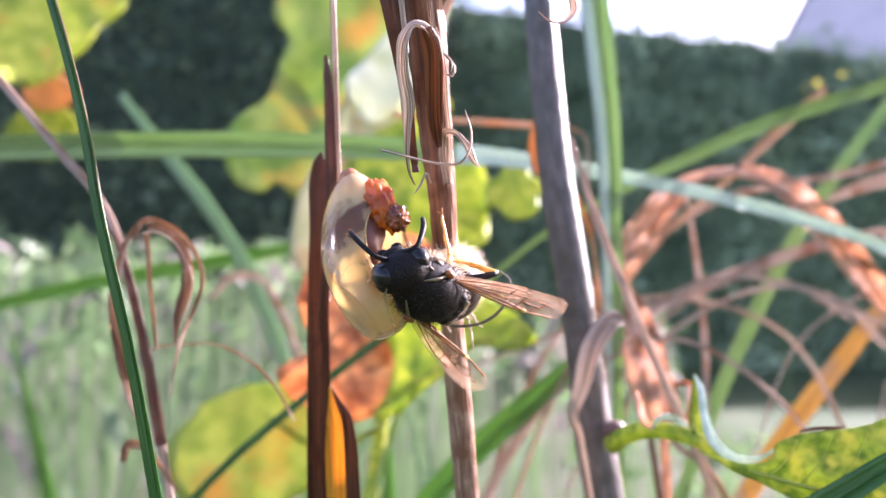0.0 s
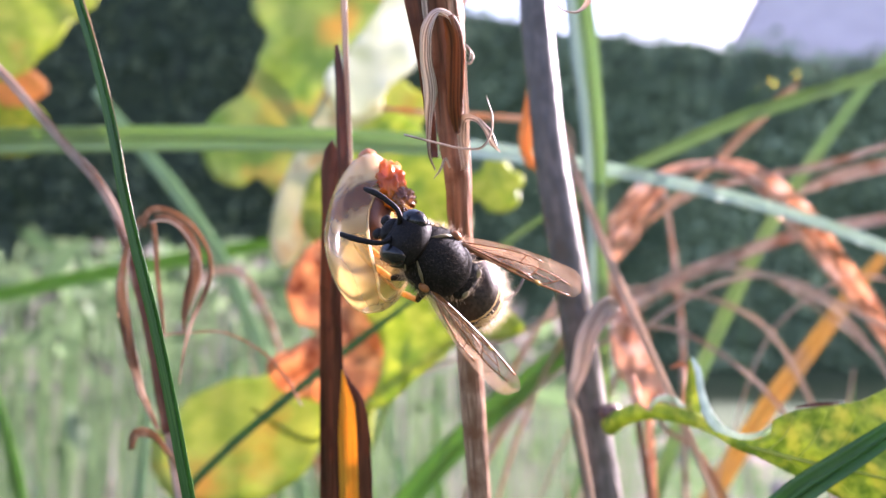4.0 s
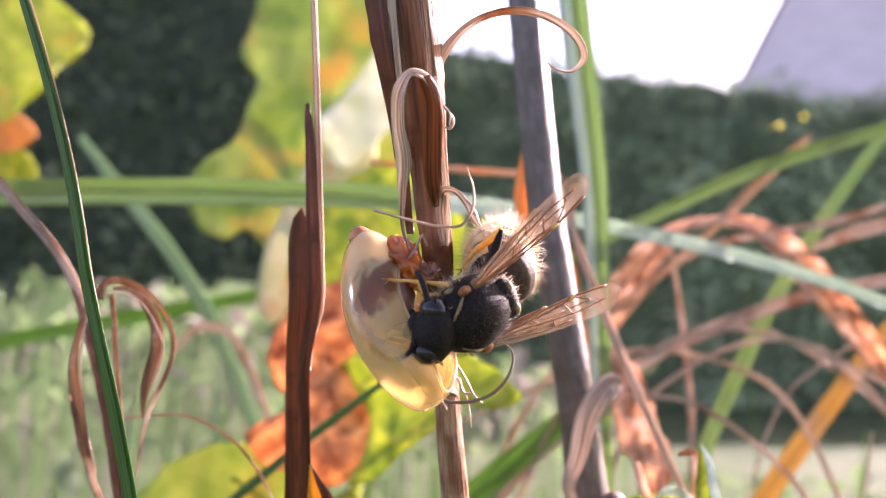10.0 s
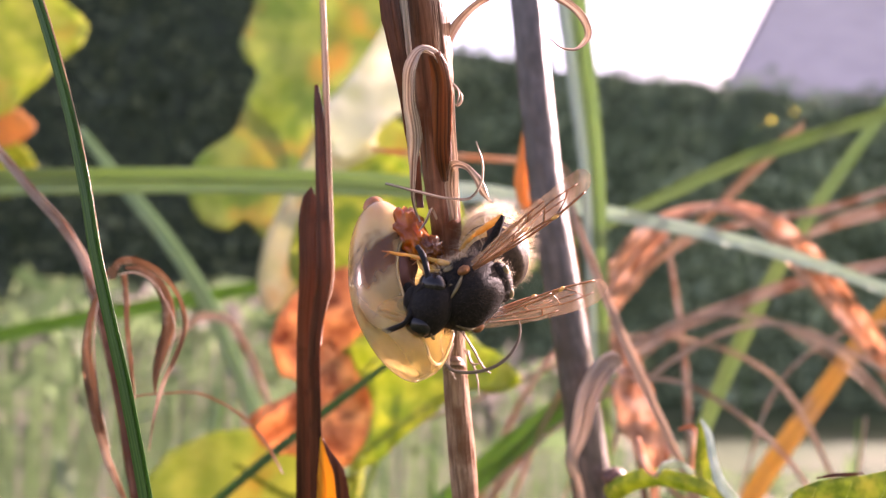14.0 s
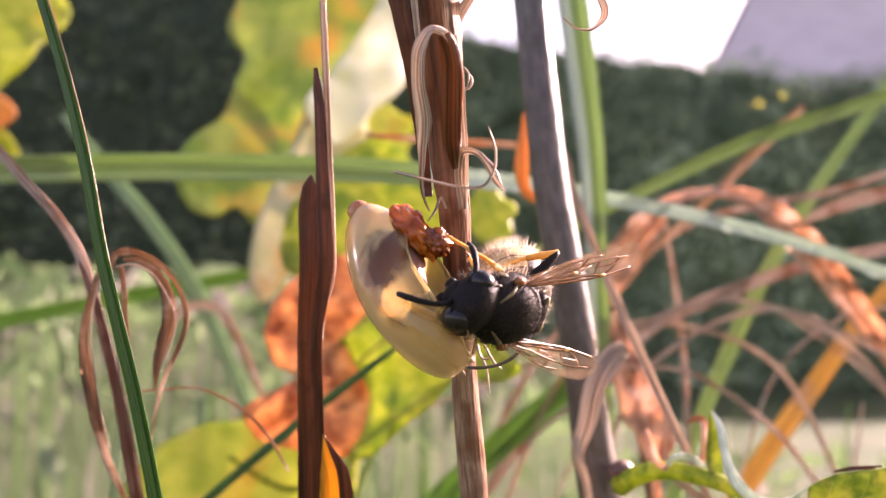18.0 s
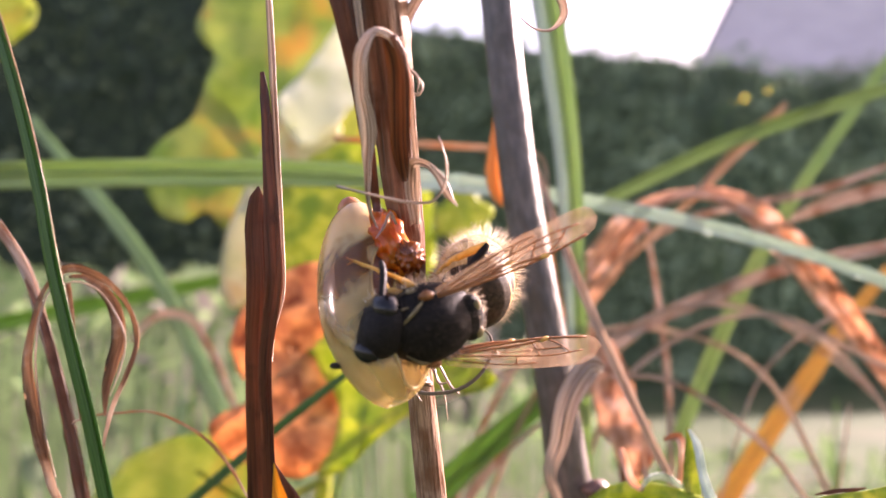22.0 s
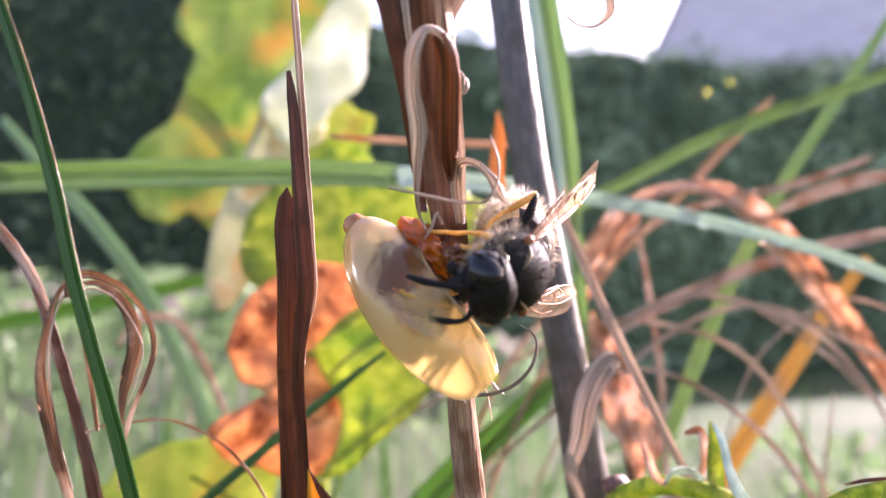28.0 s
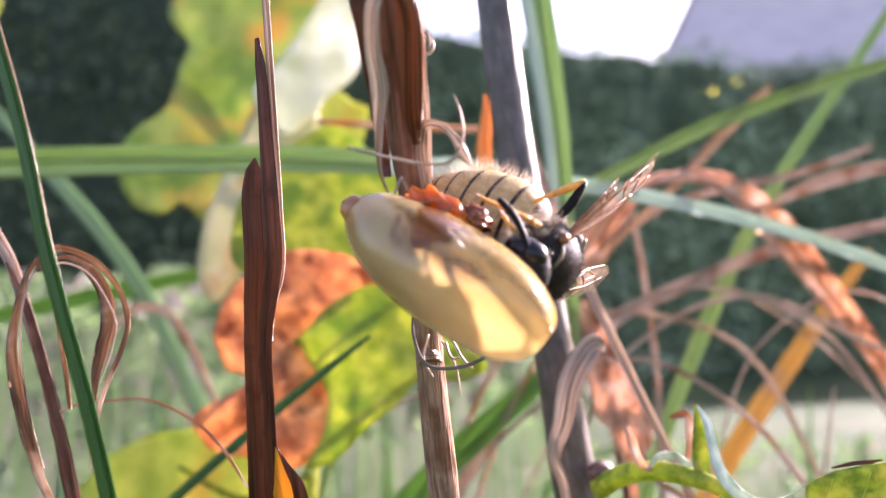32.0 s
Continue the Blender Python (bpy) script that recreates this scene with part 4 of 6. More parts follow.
# ---- blades and leaves further back ----
blade("grass_blade", "long arching green grass blade turning its waxy side", "grass blade",
      [(-89.9, 132.0, 471.6), (-73.8, 132.0, 472.8), (-56.6, 131.0, 473.2), (-36.5, 130.0, 473.2), (-20.6, 129.0, 472.8), (-5.0, 128.0, 471.7)],
      [3.6, 3.8, 3.8, 3.7, 3.5, 3.3], M_GREEN_LIGHT, [20, 20, 15, 10, 0, -20], 0, 0.3, (-60, 30), True, seed=51,
      extra=[("tip", [(-5.4, 128.0, 471.8), (2.0, 127.5, 471.0), (10.2, 127.0, 469.9), (22.1, 126.0, 467.7), (34.7, 126.0, 464.9), (47.3, 126.0, 461.3), (66.0, 127.0, 454.2)],
              [3.2, 2.7, 2.3, 2.0, 1.9, 1.8, 1.6], M_GREEN_WAXY_BACKLIT, 0, "pale waxy underside of the twisted tip")])
# The pale second material paints a backlit stripe down one side.
blade("grass_blade", "broad upright green grass blade", "grass blade",
      [(12.1, 122.0, 507.4), (13.3, 122.0, 494.9), (14.6, 122.0, 484.2), (15.7, 122.0, 473.0), (16.1, 122.0, 462.0), (16.6, 123.0, 446.2)],
      [4.2, 4.0, 3.8, 3.3, 2.8, 2.6], M_GREEN_LIGHT, 15, 0, 0.3, (4, 30), seed=52, mats=[M_GREEN_LIGHT, M_GREEN_WAXY_BACKLIT], margin=0.4)
blade("dead_leaf", "narrow orange dead leaf", "leaf",
      [(5.4, 107.0, 475.3), (5.5, 107.0, 472.7), (5.1, 107.0, 469.4), (5.7, 107.5, 466.4), (9.2, 108.0, 464.5), (12.0, 109.0, 458.2), (12.6, 109.0, 446.8)],
      [0.2, 1.3, 1.7, 1.2, 0.3, 0.25, 0.25], M_DRY_ORANGE, 10, 0, 0.2, (5, 4), seed=53)
blade("dry_stalk", "dry brown twig crossing behind the stem", "twig",
      [(-12.9, 118.0, 475.1), (-6.5, 118.0, 474.6), (-0.1, 118.0, 474.2), (6.3, 118.0, 473.8), (11.7, 119.0, 473.2), (12.6, 119.0, 465.9)],
      [0.6, 0.9, 1.0, 0.9, 0.5, 0.4], M_DRY_TAN, 20, 0, 0.3, (9, 4), seed=54)
blade("grass_blade", "slanting dark green grass blade", "grass blade",
      [(-7.1, 104.0, 450.3), (-11.4, 105.0, 447.1), (-17.6, 107.0, 442.3), (-24.0, 109.0, 437.1), (-30.0, 111.0, 432.0)],
      [0.4, 0.9, 1.1, 1.2, 1.2], M_GREEN_DARK, 30, 0, 0.3, (-40, 20), seed=55)
blade("grass_blade", "broad slanting green grass blade", "grass blade",
      [(18.0, 138.0, 445.5), (11.6, 138.0, 440.2), (5.2, 139.0, 434.8), (-2.7, 141.0, 427.2)],
      [2.0, 3.6, 4.2, 4.4], M_GREEN, 30, 0, 0.3, (-40, 20), seed=56)
blade("dead_leaf", "large arching dead grass leaf, orange and tan", "leaf",
      [(15.5, 132.0, 450.4), (19.2, 133.0, 457.8), (23.8, 134.0, 463.9), (28.9, 135.0, 468.6), (34.8, 136.0, 470.5), (41.6, 137.0, 469.3), (48.4, 138.0, 464.3), (55.5, 140.0, 456.7), (63.5, 142.0, 446.9)],
      [2.6, 4.6, 5.0, 3.8, 3.4, 4.2, 4.8, 4.2, 3.2], M_DRY_RUST, [30, 20, 0, -50, -65, -30, 10, 20, 20], 0, 0.25, (40, 40), seed=61)
blade("dead_leaf", "crumpled orange-brown dead leaf", "leaf",
      [(17.9, 124.0, 453.4), (19.8, 123.0, 449.1), (21.3, 122.0, 444.9), (22.5, 121.0, 439.5), (22.8, 121.0, 434.0)],
      [2.0, 3.4, 3.8, 2.6, 1.2], M_DRY_RUST, 10, 20, 0.3, (3, 10), seed=62)
scrap = thing("dead_leaf", "crumpled rusty dead leaf with bleached spots", "leaf", at=(19.5, 112.0, 436.0))
part("blade", cut_leaf("blade", [(15.8, 445.8), (17.0, 447.2), (18.4, 447.3), (20.3, 445.6), (20.6, 444.0), (22.0, 442.1), (22.8, 439.0), (20.9, 436.4), (18.6, 437.2), (18.1, 439.7), (16.9, 441.0), (16.6, 443.0)],
                       112.0, M_DRY_RUST, 0.8, 0.6, 0.1, spacing=0.6, seed=6.6, base=(19.5, 112.0, 436.0)), scrap)
p, r = to_ground([(18.6, 112.6, 440.0), (19.2, 112.8, 437.4), (19.8, 113.0, 434.0)], [0.3, 0.35, 0.4], 4, 10)
part("stalk", tube("stalk", [tuple(Vector(q) - Vector((19.5, 112.0, 436.0))) for q in p], r, M_DRY_RED, 8, 1.5), scrap)
blade("dry_stalk", "grey dry grass stalk leaning across", "grass stalk",
      [(19.5, 142.0, 446.2), (28.2, 143.0, 452.1), (37.8, 144.0, 456.1), (49.3, 145.0, 460.2), (65.0, 147.0, 463.6), (84.3, 150.0, 466.4)],
      [1.4, 2.1, 2.2, 2.0, 1.9, 1.6], M_DRY_PINK, 10, 0, 0.3, (10, 60), True, seed=63)
blade("dry_stalk", "thin reddish-brown dry stalk", "grass stalk",
      [(27.3, 146.0, 462.5), (36.0, 146.0, 467.9), (46.5, 146.0, 470.5), (56.1, 146.0, 472.4), (69.0, 147.0, 476.5)],
      [1.0, 1.2, 1.2, 1.3, 1.1], M_DRY_PINK, 20, 0, 0.3, (-10, 40), True, seed=64)
blade("dry_stalk", "thin tan dry stalk", "grass stalk",
      [(22.0, 137.0, 456.9), (27.7, 137.0, 463.5), (35.4, 138.0, 470.3), (44.2, 139.0, 479.0), (50.6, 140.0, 484.5)],
      [0.8, 1.1, 1.5, 2.2, 1.2], M_DRY_TAN, 30, 0, 0.3, (-10, 40), True, seed=65)
blade("dry_stalk", "thin dry grass stalk", "grass stalk",
      [(31.8, 150.0, 469.2), (33.4, 150.0, 457.6), (34.6, 150.0, 445.3), (35.1, 151.0, 429.6)],
      [0.7, 1.0, 1.1, 1.1], M_DRY_PINK, 0, 0, 0.3, (5, 30), seed=66)
blade("dry_stalk", "pale dry grass stalk bending to the side", "grass stalk",
      [(53.1, 152.0, 467.9), (59.5, 152.0, 470.8), (67.8, 152.0, 473.2), (79.3, 153.0, 474.9)],
      [0.8, 2.2, 2.6, 1.6], M_DRY_PINK, 20, 0, 0.3, (30, 40), seed=67)
blade("grass_blade", "green grass blade leaning across", "grass blade",
      [(11.8, 134.0, 463.8), (19.0, 134.0, 467.9), (28.9, 135.0, 472.9), (39.9, 136.0, 478.0), (51.0, 137.0, 481.9), (65.3, 139.0, 486.6), (93.7, 142.0, 494.4)],
      [1.0, 1.8, 2.2, 2.4, 2.4, 2.0, 1.0], M_GREEN_LIGHT, 30, 0, 0.3, (-20, 50), True, seed=71)
blade("grass_blade", "thin green grass blade leaning", "grass blade",
      [(84.9, 150.0, 512.9), (71.2, 150.0, 493.7), (63.6, 150.0, 483.4), (56.1, 150.0, 473.2), (49.0, 151.0, 461.4), (42.8, 152.0, 448.8), (37.5, 153.0, 436.3)],
      [1.0, 1.6, 2.0, 2.2, 2.4, 2.6, 2.4], M_GREEN_LIGHT, 25, 0, 0.3, (-20, 20), seed=72)
blade("dead_grass_blade", "golden-orange dead grass blade", "grass blade",
      [(81.1, 172.0, 462.3), (72.6, 172.0, 452.4), (65.2, 172.0, 442.8), (58.3, 173.0, 433.1), (51.3, 174.0, 422.4)],
      [1.8, 2.8, 3.4, 3.8, 3.8], M_DRY_GOLD, 20, 0, 0.2, (-50, 20), seed=73)
blade("grass_blade", "pale green grass blade leaning", "grass blade",
      [(-76.0, 182.0, 492.8), (-67.6, 182.0, 482.7), (-58.1, 182.0, 471.6), (-48.9, 183.0, 457.5), (-43.1, 184.0, 444.5)],
      [2.0, 3.2, 3.6, 3.6, 3.4], M_GREEN_GREY, 20, 0, 0.3, (30, 20), seed=74)
blade("grass_blade", "yellowish green reed stalk", "grass blade",
      [(-118.2, 205.0, 447.3), (-96.3, 205.0, 453.2), (-73.0, 205.0, 457.9), (-54.5, 205.0, 461.3), (-34.9, 206.0, 465.4)],
      [3, 3.4, 3.6, 3.2, 2.0], M_GREEN, 20, 0, 0.3, (-60, 60), True, seed=75)
blade("withered_grass", "grey dry leaf arching", "grass blade",
      [(-49.6, 160.0, 450.9), (-45.0, 160.0, 455.2), (-40.7, 160.0, 454.8), (-36.8, 161.0, 449.2), (-33.3, 162.0, 440.7)],
      [0.9, 1.6, 1.7, 1.5, 1.2], M_DRY_PINK, 20, 0, 0.3, (20, 20), seed=76)
blade("grass_blade", "dark green grass blade growing low", "grass blade",
      [(30.8, 70.0, 439.8), (27.3, 71.0, 437.1), (24.1, 72.0, 434.6), (21.7, 73.0, 432.2)],
      [1.6, 2.0, 2.2, 2.2], M_GREEN_DARK, 30, 0, 0.3, (-30, 0), seed=77)


def vine():
    """A trailing stalk behind the grass with its lobed autumn leaves."""
    s = thing("vine", "trailing vine with lobed yellow and orange autumn leaves", "vine", at=(-17.9, 150.0, 410.2))
    base = s.location / MM

    def local(p):
        return Vector(p) - base
    stalk, r = to_ground([(-18.0, 185.0, 546.9), (-18.5, 185.0, 515.4), (-15.7, 178.0, 486.0), (-13.5, 165.0, 468.3), (-13.7, 150.0, 453.2), (-16.8, 142.0, 428.4)], [0.8, 0.9, 0.9, 0.9, 1.0, 1.1], 0, 20)
    part("stalk", tube("stalk", [tuple(local(q)) for q in stalk], r, M_LEAF_GREEN, 8, 2.0, 0.1), s)
    part("leaf", cut_leaf("leaf", [(-30, 524), (-38, 520), (-40.2, 511.2), (-41.9, 506.1), (-40.3, 502.6), (-38.3, 500.0), (-40.3, 494.0), (-42.3, 489.0), (-47.1, 485.1), (-49.7, 481.2), (-49.5, 476.3),
         (-47.1, 472.4), (-42.9, 470.8), (-39.5, 472.7), (-35.0, 469.6), (-30.2, 477.9), (-25.2, 487.8), (-19.2, 497.7), (-11.1, 508.9), (-12, 520), (-20, 528)], 168, M_LEAF_LOBED, 1.4, 0.15, 0.05, seed=3.1, base=base),
         s, "large fading yellow-green lobed leaf with orange edges")
    # Sheen of the lobed leaf, added as a pale piece before it.
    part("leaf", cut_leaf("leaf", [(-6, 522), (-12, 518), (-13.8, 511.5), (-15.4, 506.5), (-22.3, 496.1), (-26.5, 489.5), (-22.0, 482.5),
         (-16.8, 486.1), (-14.8, 489.1), (-9.8, 493.4), (-8.8, 500.4), (-7, 510)], 164, M_LEAF_SHEEN, 1.2, 0.15, 0.15, seed=2.2, base=base), s, "pale half of the leaf, sunlit sheen painted into its colour")
    part("leaf", cut_leaf("leaf", [(-24.8, 493.2), (-28.2, 486.4), (-32.1, 476.8), (-35.3, 468.7), (-36.2, 461.1), (-34.8, 456.9), (-32.8, 455.9),
         (-29.9, 459.6), (-25.1, 467.5), (-19.3, 479.9), (-16.2, 486.6), (-20.5, 490.5)], 165, M_LEAF_CREAM, 1.0, 0.2, 0.1, seed=2.7, base=base), s, "cream-coloured withering lobe with rusty edges")
    part("leaf", leaf("leaf", [6, 7, 6, 7, 8, 7, 6, 5, 6, 7, 7, 6], M_LEAF_YELLOW,
         local((-14.3, 172.0, 485.9)), (1, 0.3, 0.1), (0.1, 0.1, 1), 0.1, 0.8, seed=4.0), s, "small bright yellow leaf")
    part("leaf", leaf("leaf", [13, 14, 12, 15, 13, 12, 14, 16, 14, 14, 14, 15], M_LEAF_VINE,
         local((-13.6, 150.0, 468.0)), (1, 0.2, 0.0), (0.0, 0.3, 1), 0.1, 0.8, seed=5.0), s, "yellow-green leaf behind the stem")
    part("leaf", cut_leaf("leaf", [(-23.5, 456.8), (-25.9, 452.1), (-25.9, 449.3), (-24.2, 446.6), (-21.5, 445.5), (-23.9, 443.9), (-27.6, 442.0), (-28.4, 440.3), (-25.9, 437.2), (-22.2, 436.5), (-18.2, 434.7),
         (-14.2, 436.2), (-11.1, 439.5), (-10.3, 442.8), (-11.3, 445.6), (-14.0, 449.0), (-14.0, 451.1), (-11.2, 453.4), (-7.0, 455.4), (-6.1, 457.5), (-11.1, 460.4), (-17.3, 460.8)], 124, M_LEAF_ORANGE, 1.3, 0.5, 0.1,
         spacing=0.9, seed=6.0, base=base), s, "crumpled orange dead leaf half")
    part("leaf", cut_leaf("leaf", [(-15.0, 451.1), (-11.3, 454.5), (-7.0, 456.2), (-2.7, 454.7), (0.1, 451.7), (3.6, 449.2), (6.4, 446.3), (3.5, 444.6), (-1.5, 445.1), (-4.4, 442.4), (-8.0, 439.7), (-11.6, 436.3),
         (-14.7, 435.7), (-13.2, 439.0), (-12.4, 442.5), (-13.4, 445.4), (-15.5, 449.0)], 121, M_LEAF_VINE, 1.0, 0.25, 0.1, spacing=1.0, seed=7.0, base=base), s, "yellow-green half of the withering leaf")
    part("leaf", leaf("leaf", [4, 5, 4, 5, 5, 4, 5, 5, 4, 5, 5, 5], M_LEAF_VINE,
         local((3.9, 148.0, 469.0)), (1, 0.3, -0.2), (0.25, 0.3, 1), 0.1, 0.8, seed=9.0), s, "small yellow-green leaf")
    part("leaf", leaf("leaf", [12, 13, 11, 9, 10, 12, 14, 13, 11, 10, 11, 12], M_LEAF_YELLOW,
         local((-34.6, 140.0, 429.2)), (1, 0.15, 0.1), (0.1, 0.2, 1), 0.1, 1.0, seed=8.0), s, "yellow leaf low on the vine")
    for a, b in (((-32.1, 182.0, 486.6), (-15.7, 178.0, 482.7)), ((-41.7, 179.0, 491.4), (-18.2, 184.0, 506.8)), ((-14.2, 171.0, 485.7), (-14.6, 172.0, 476.3)), ((-16.3, 123.0, 449.9), (-13.6, 149.0, 453.2)), ((-33.7, 139.0, 433.3), (-16.0, 142.0, 431.6)), ((2.5, 148.0, 468.5), (-13.5, 164.0, 467.7))):
        mid = (Vector(a) + Vector(b)) / 2 + Vector((0, 0, -4))
        part("petiole", tube("petiole", [tuple(local(a)), tuple(local(mid)), tuple(local(b))], [0.35, 0.4, 0.5], M_LEAF_GREEN, 6, 2.0), s)
    return s


def corner_leaves():
    s = thing("shrub", "shrub twig with blurred yellow leaves", "shrub", at=(-114.6, 200.0, 394.2))
    base = s.location / MM

    def local(p):
        return Vector(p) - base
    stalk, r = to_ground([(-116.6, 200.0, 560.5), (-114.4, 200.0, 514.4), (-115.5, 200.0, 464.3), (-115.6, 200.0, 405.5)], [1.0, 1.1, 1.2, 1.4], 0, 20)
    part("stalk", tube("stalk", [tuple(local(q)) for q in stalk], r, M_BARK, 8, 2.5, 0.1), s)
    part("leaf", leaf("leaf", [18, 14, 12, 16, 18, 15, 13, 16, 20, 22, 17, 15], M_LEAF_YELLOW, local((-98.2, 192.0, 516.9)), (1, 0.2, 0), (0, 0.2, 1), 0.1, 1.5, seed=12.0), s, "yellow leaf")
    part("leaf", leaf("leaf", [6, 5, 5, 6, 7, 6, 5, 5], M_DRY_ORANGE, local((-104.3, 210.0, 499.7)), (1, 0.2, 0), (0, 0.2, 1), 0.1, 0.8, seed=13.0), s, "orange leaf")
    part("leaf", leaf("leaf", [9, 8, 7, 8, 9, 8, 7, 8], M_LEAF_GREEN, local((-108.7, 215.0, 490.8)), (1, 0.2, 0), (0, 0.2, 1), 0.1, 0.8, seed=14.0), s, "green leaf")
    return s


def glint_specks():
    """Bright yellow specks painted in place of glints, on an added thin far stalk."""
    s = thing("seedling", "yellow specks painted as glints, on an added thin stalk", "seedling", at=(186.8, 530.0, -2.0))
    base = s.location / MM
    tops = [(186.8, 583.1), (200.8, 588.3), (179.1, 580.7)]
    for (x, z), r in zip(tops, (1.15, 0.8, 0.45)):
        part("leaf", leaf("leaf", [r, r * 0.9, r, r * 1.3, r, r * 0.9, r, r * 1.1], M_GLINT, Vector((x, 530.0, z)) - base, (1, -0.5, 0.2), (-0.1, -0.4, 1), 0.1, 0.3, rings=3, seed=x, n=24), s)
    x, z = tops[0]
    part("stalk", tube("stalk", [tuple(Vector(q) - base) for q in ((x + 14, 530.5, z + 5), (x + 6, 530.5, z + 1), (x - 8, 530.5, z - 2), (x - 16, 531, z - 60), (x - 12, 531, z * 0.5), (x, 530, -2.0))], [0.12, 0.2, 0.25, 0.3, 0.5, 0.7], M_GREEN_DARK, 6, 6.0), s)
    return s


glint_specks()
vine()
corner_leaves()


def meadow():
    """Unmown grass round about, past counting."""
    rng = random.Random(8)
    verts, faces, index = [], [], []
    for i in range(2600):
        y = 230 + 1700 * rng.random() ** 1.8
        x = rng.uniform(-0.62, 0.62) * (y + 150)
        h = rng.uniform(180, 400) + 0.03 * y
        if x > 30:
            h *= 0.86
        if x > 0.2 * y:
            h = min(h, (440 - 0.13 * y) / 0.82)
        w = rng.uniform(2.0, 5.0)
        bend = Vector((rng.gauss(0, 90), rng.gauss(0, 60), 0))
        a = rng.uniform(0, 3.14)
        s = Vector((math.cos(a), math.sin(a) * 0.5, 0)).normalized() * w / 2
        n = 5
        o = len(verts)
        for k in range(n + 1):
            t = k / n
            c = Vector((x, y, h * (t - 0.18 * t * t) - 3)) + bend * t * t
            verts += [c - s * (1 - t ** 2), c + s * (1 - t ** 2)]
        m = rng.choice((0, 0, 0, 1, 1, 2))
        for k in range(n):
            faces.append((o + 2 * k, o + 2 * k + 1, o + 2 * k + 3, o + 2 * k + 2))
            index.append(m)
    for i in range(5200):
        x, y = rng.uniform(-1700, 1700), rng.uniform(-1300, 2300)
        if y > 200 and abs(x) < 0.64 * (y + 150) or math.hypot(x, y) < 320:
            continue
        h, w, a = rng.uniform(160, 330), rng.uniform(2.0, 5.0), rng.uniform(0, 3.14)
        bend = Vector((rng.gauss(0, 80), rng.gauss(0, 60), 0))
        s = Vector((math.cos(a), math.sin(a), 0)) * w / 2
        o = len(verts)
        for k in range(5):
            t = k / 4
            c = Vector((x, y, h * (t - 0.18 * t * t) - 3)) + bend * t * t
            verts += [c - s * (1 - t ** 2), c + s * (1 - t ** 2)]
        m = rng.choice((0, 0, 0, 1, 1, 2))
        for k in range(4):
            faces.append((o + 2 * k, o + 2 * k + 1, o + 2 * k + 3, o + 2 * k + 2))
            index.append(m)
    me = mesh("meadow", verts, faces, None, uvs=[(v[0] * 0.2, v[2]) for v in verts], mats=[M_MEADOW, M_MEADOW_GREY, M_MEADOW_DRY], index=index)
    tagged(new("meadow", me), "unmown grass, green and straw-coloured", "grass", kind="stuff")


meadow()


def tangle():
    """Dry strands arching through one another."""
    rng = random.Random(57)
    kinds = ((M_DRY_PINK, "pinkish dry grass strand arching over"), (M_DRY_PALE, "bleached dry grass strand arching over"),
             (M_DRY_PINK, "thin pinkish dry grass strand"), (M_DRY_PALE, "bleached thin dry grass strand"))
    for k in range(6):
        y = rng.uniform(118, 185)
        x = y * rng.uniform(0.16, 0.40)
        z = 450 + y * rng.uniform(-0.03, 0.075)
        run = y * rng.uniform(0.12, 0.30) * rng.choice((1, 1, 1, -1))
        mat, label = kinds[k % 4]
        w = rng.uniform(0.5, 1.1)
        pts = [(x + run * 1.5, y + rng.uniform(-8, 8), z - y * rng.uniform(0.1, 0.25)), (x + run, y, z - y * 0.05), (x + run * 0.5, y, z),
               (x, y, z - y * rng.uniform(0.02, 0.06)), (x - run * 0.35, y, z - y * rng.uniform(0.15, 0.25))]
        blade("dry_strand", label, "dry grass", pts, [0.3 * w, w, w, w, w], mat, rng.uniform(-50, 50), rng.uniform(-60, 60), 0.3,
              (-run * 0.4, rng.uniform(-5, 15)), seed=200 + k, group="tangled dry strands")


tangle()


def uncut_blades():
    """Green blades standing round the stems."""
    rng = random.Random(21)
    for k in range(26):
        y = rng.uniform(150, 340)
        x = rng.uniform(-0.5, 0.5) * y
        z = 450 - rng.uniform(5, 40) * y / 180 + (6 if x < 0 else -6)
        lean = rng.gauss(0, 22)
        mat = rng.choice((M_GREEN, M_GREEN, M_GREEN_GREY, M_DRY_PALE))
        w = rng.uniform(2.0, 4.5)
        blade("grass_blade", {M_GREEN: "green blade of uncut grass", M_GREEN_GREY: "grey-green blade of uncut grass", M_DRY_PALE: "straw-coloured blade of uncut grass"}[mat],
              "grass blade", [(x + lean, y, z), (x + lean * 0.6, y, z - 40), (x + lean * 0.3, y + 3, z - 110)], [0.3, w * 0.8, w], mat,
              rng.uniform(-40, 40), 0, 0.3, (-lean * 0.3, 10), seed=100 + k, group="uncut grass")


uncut_blades()


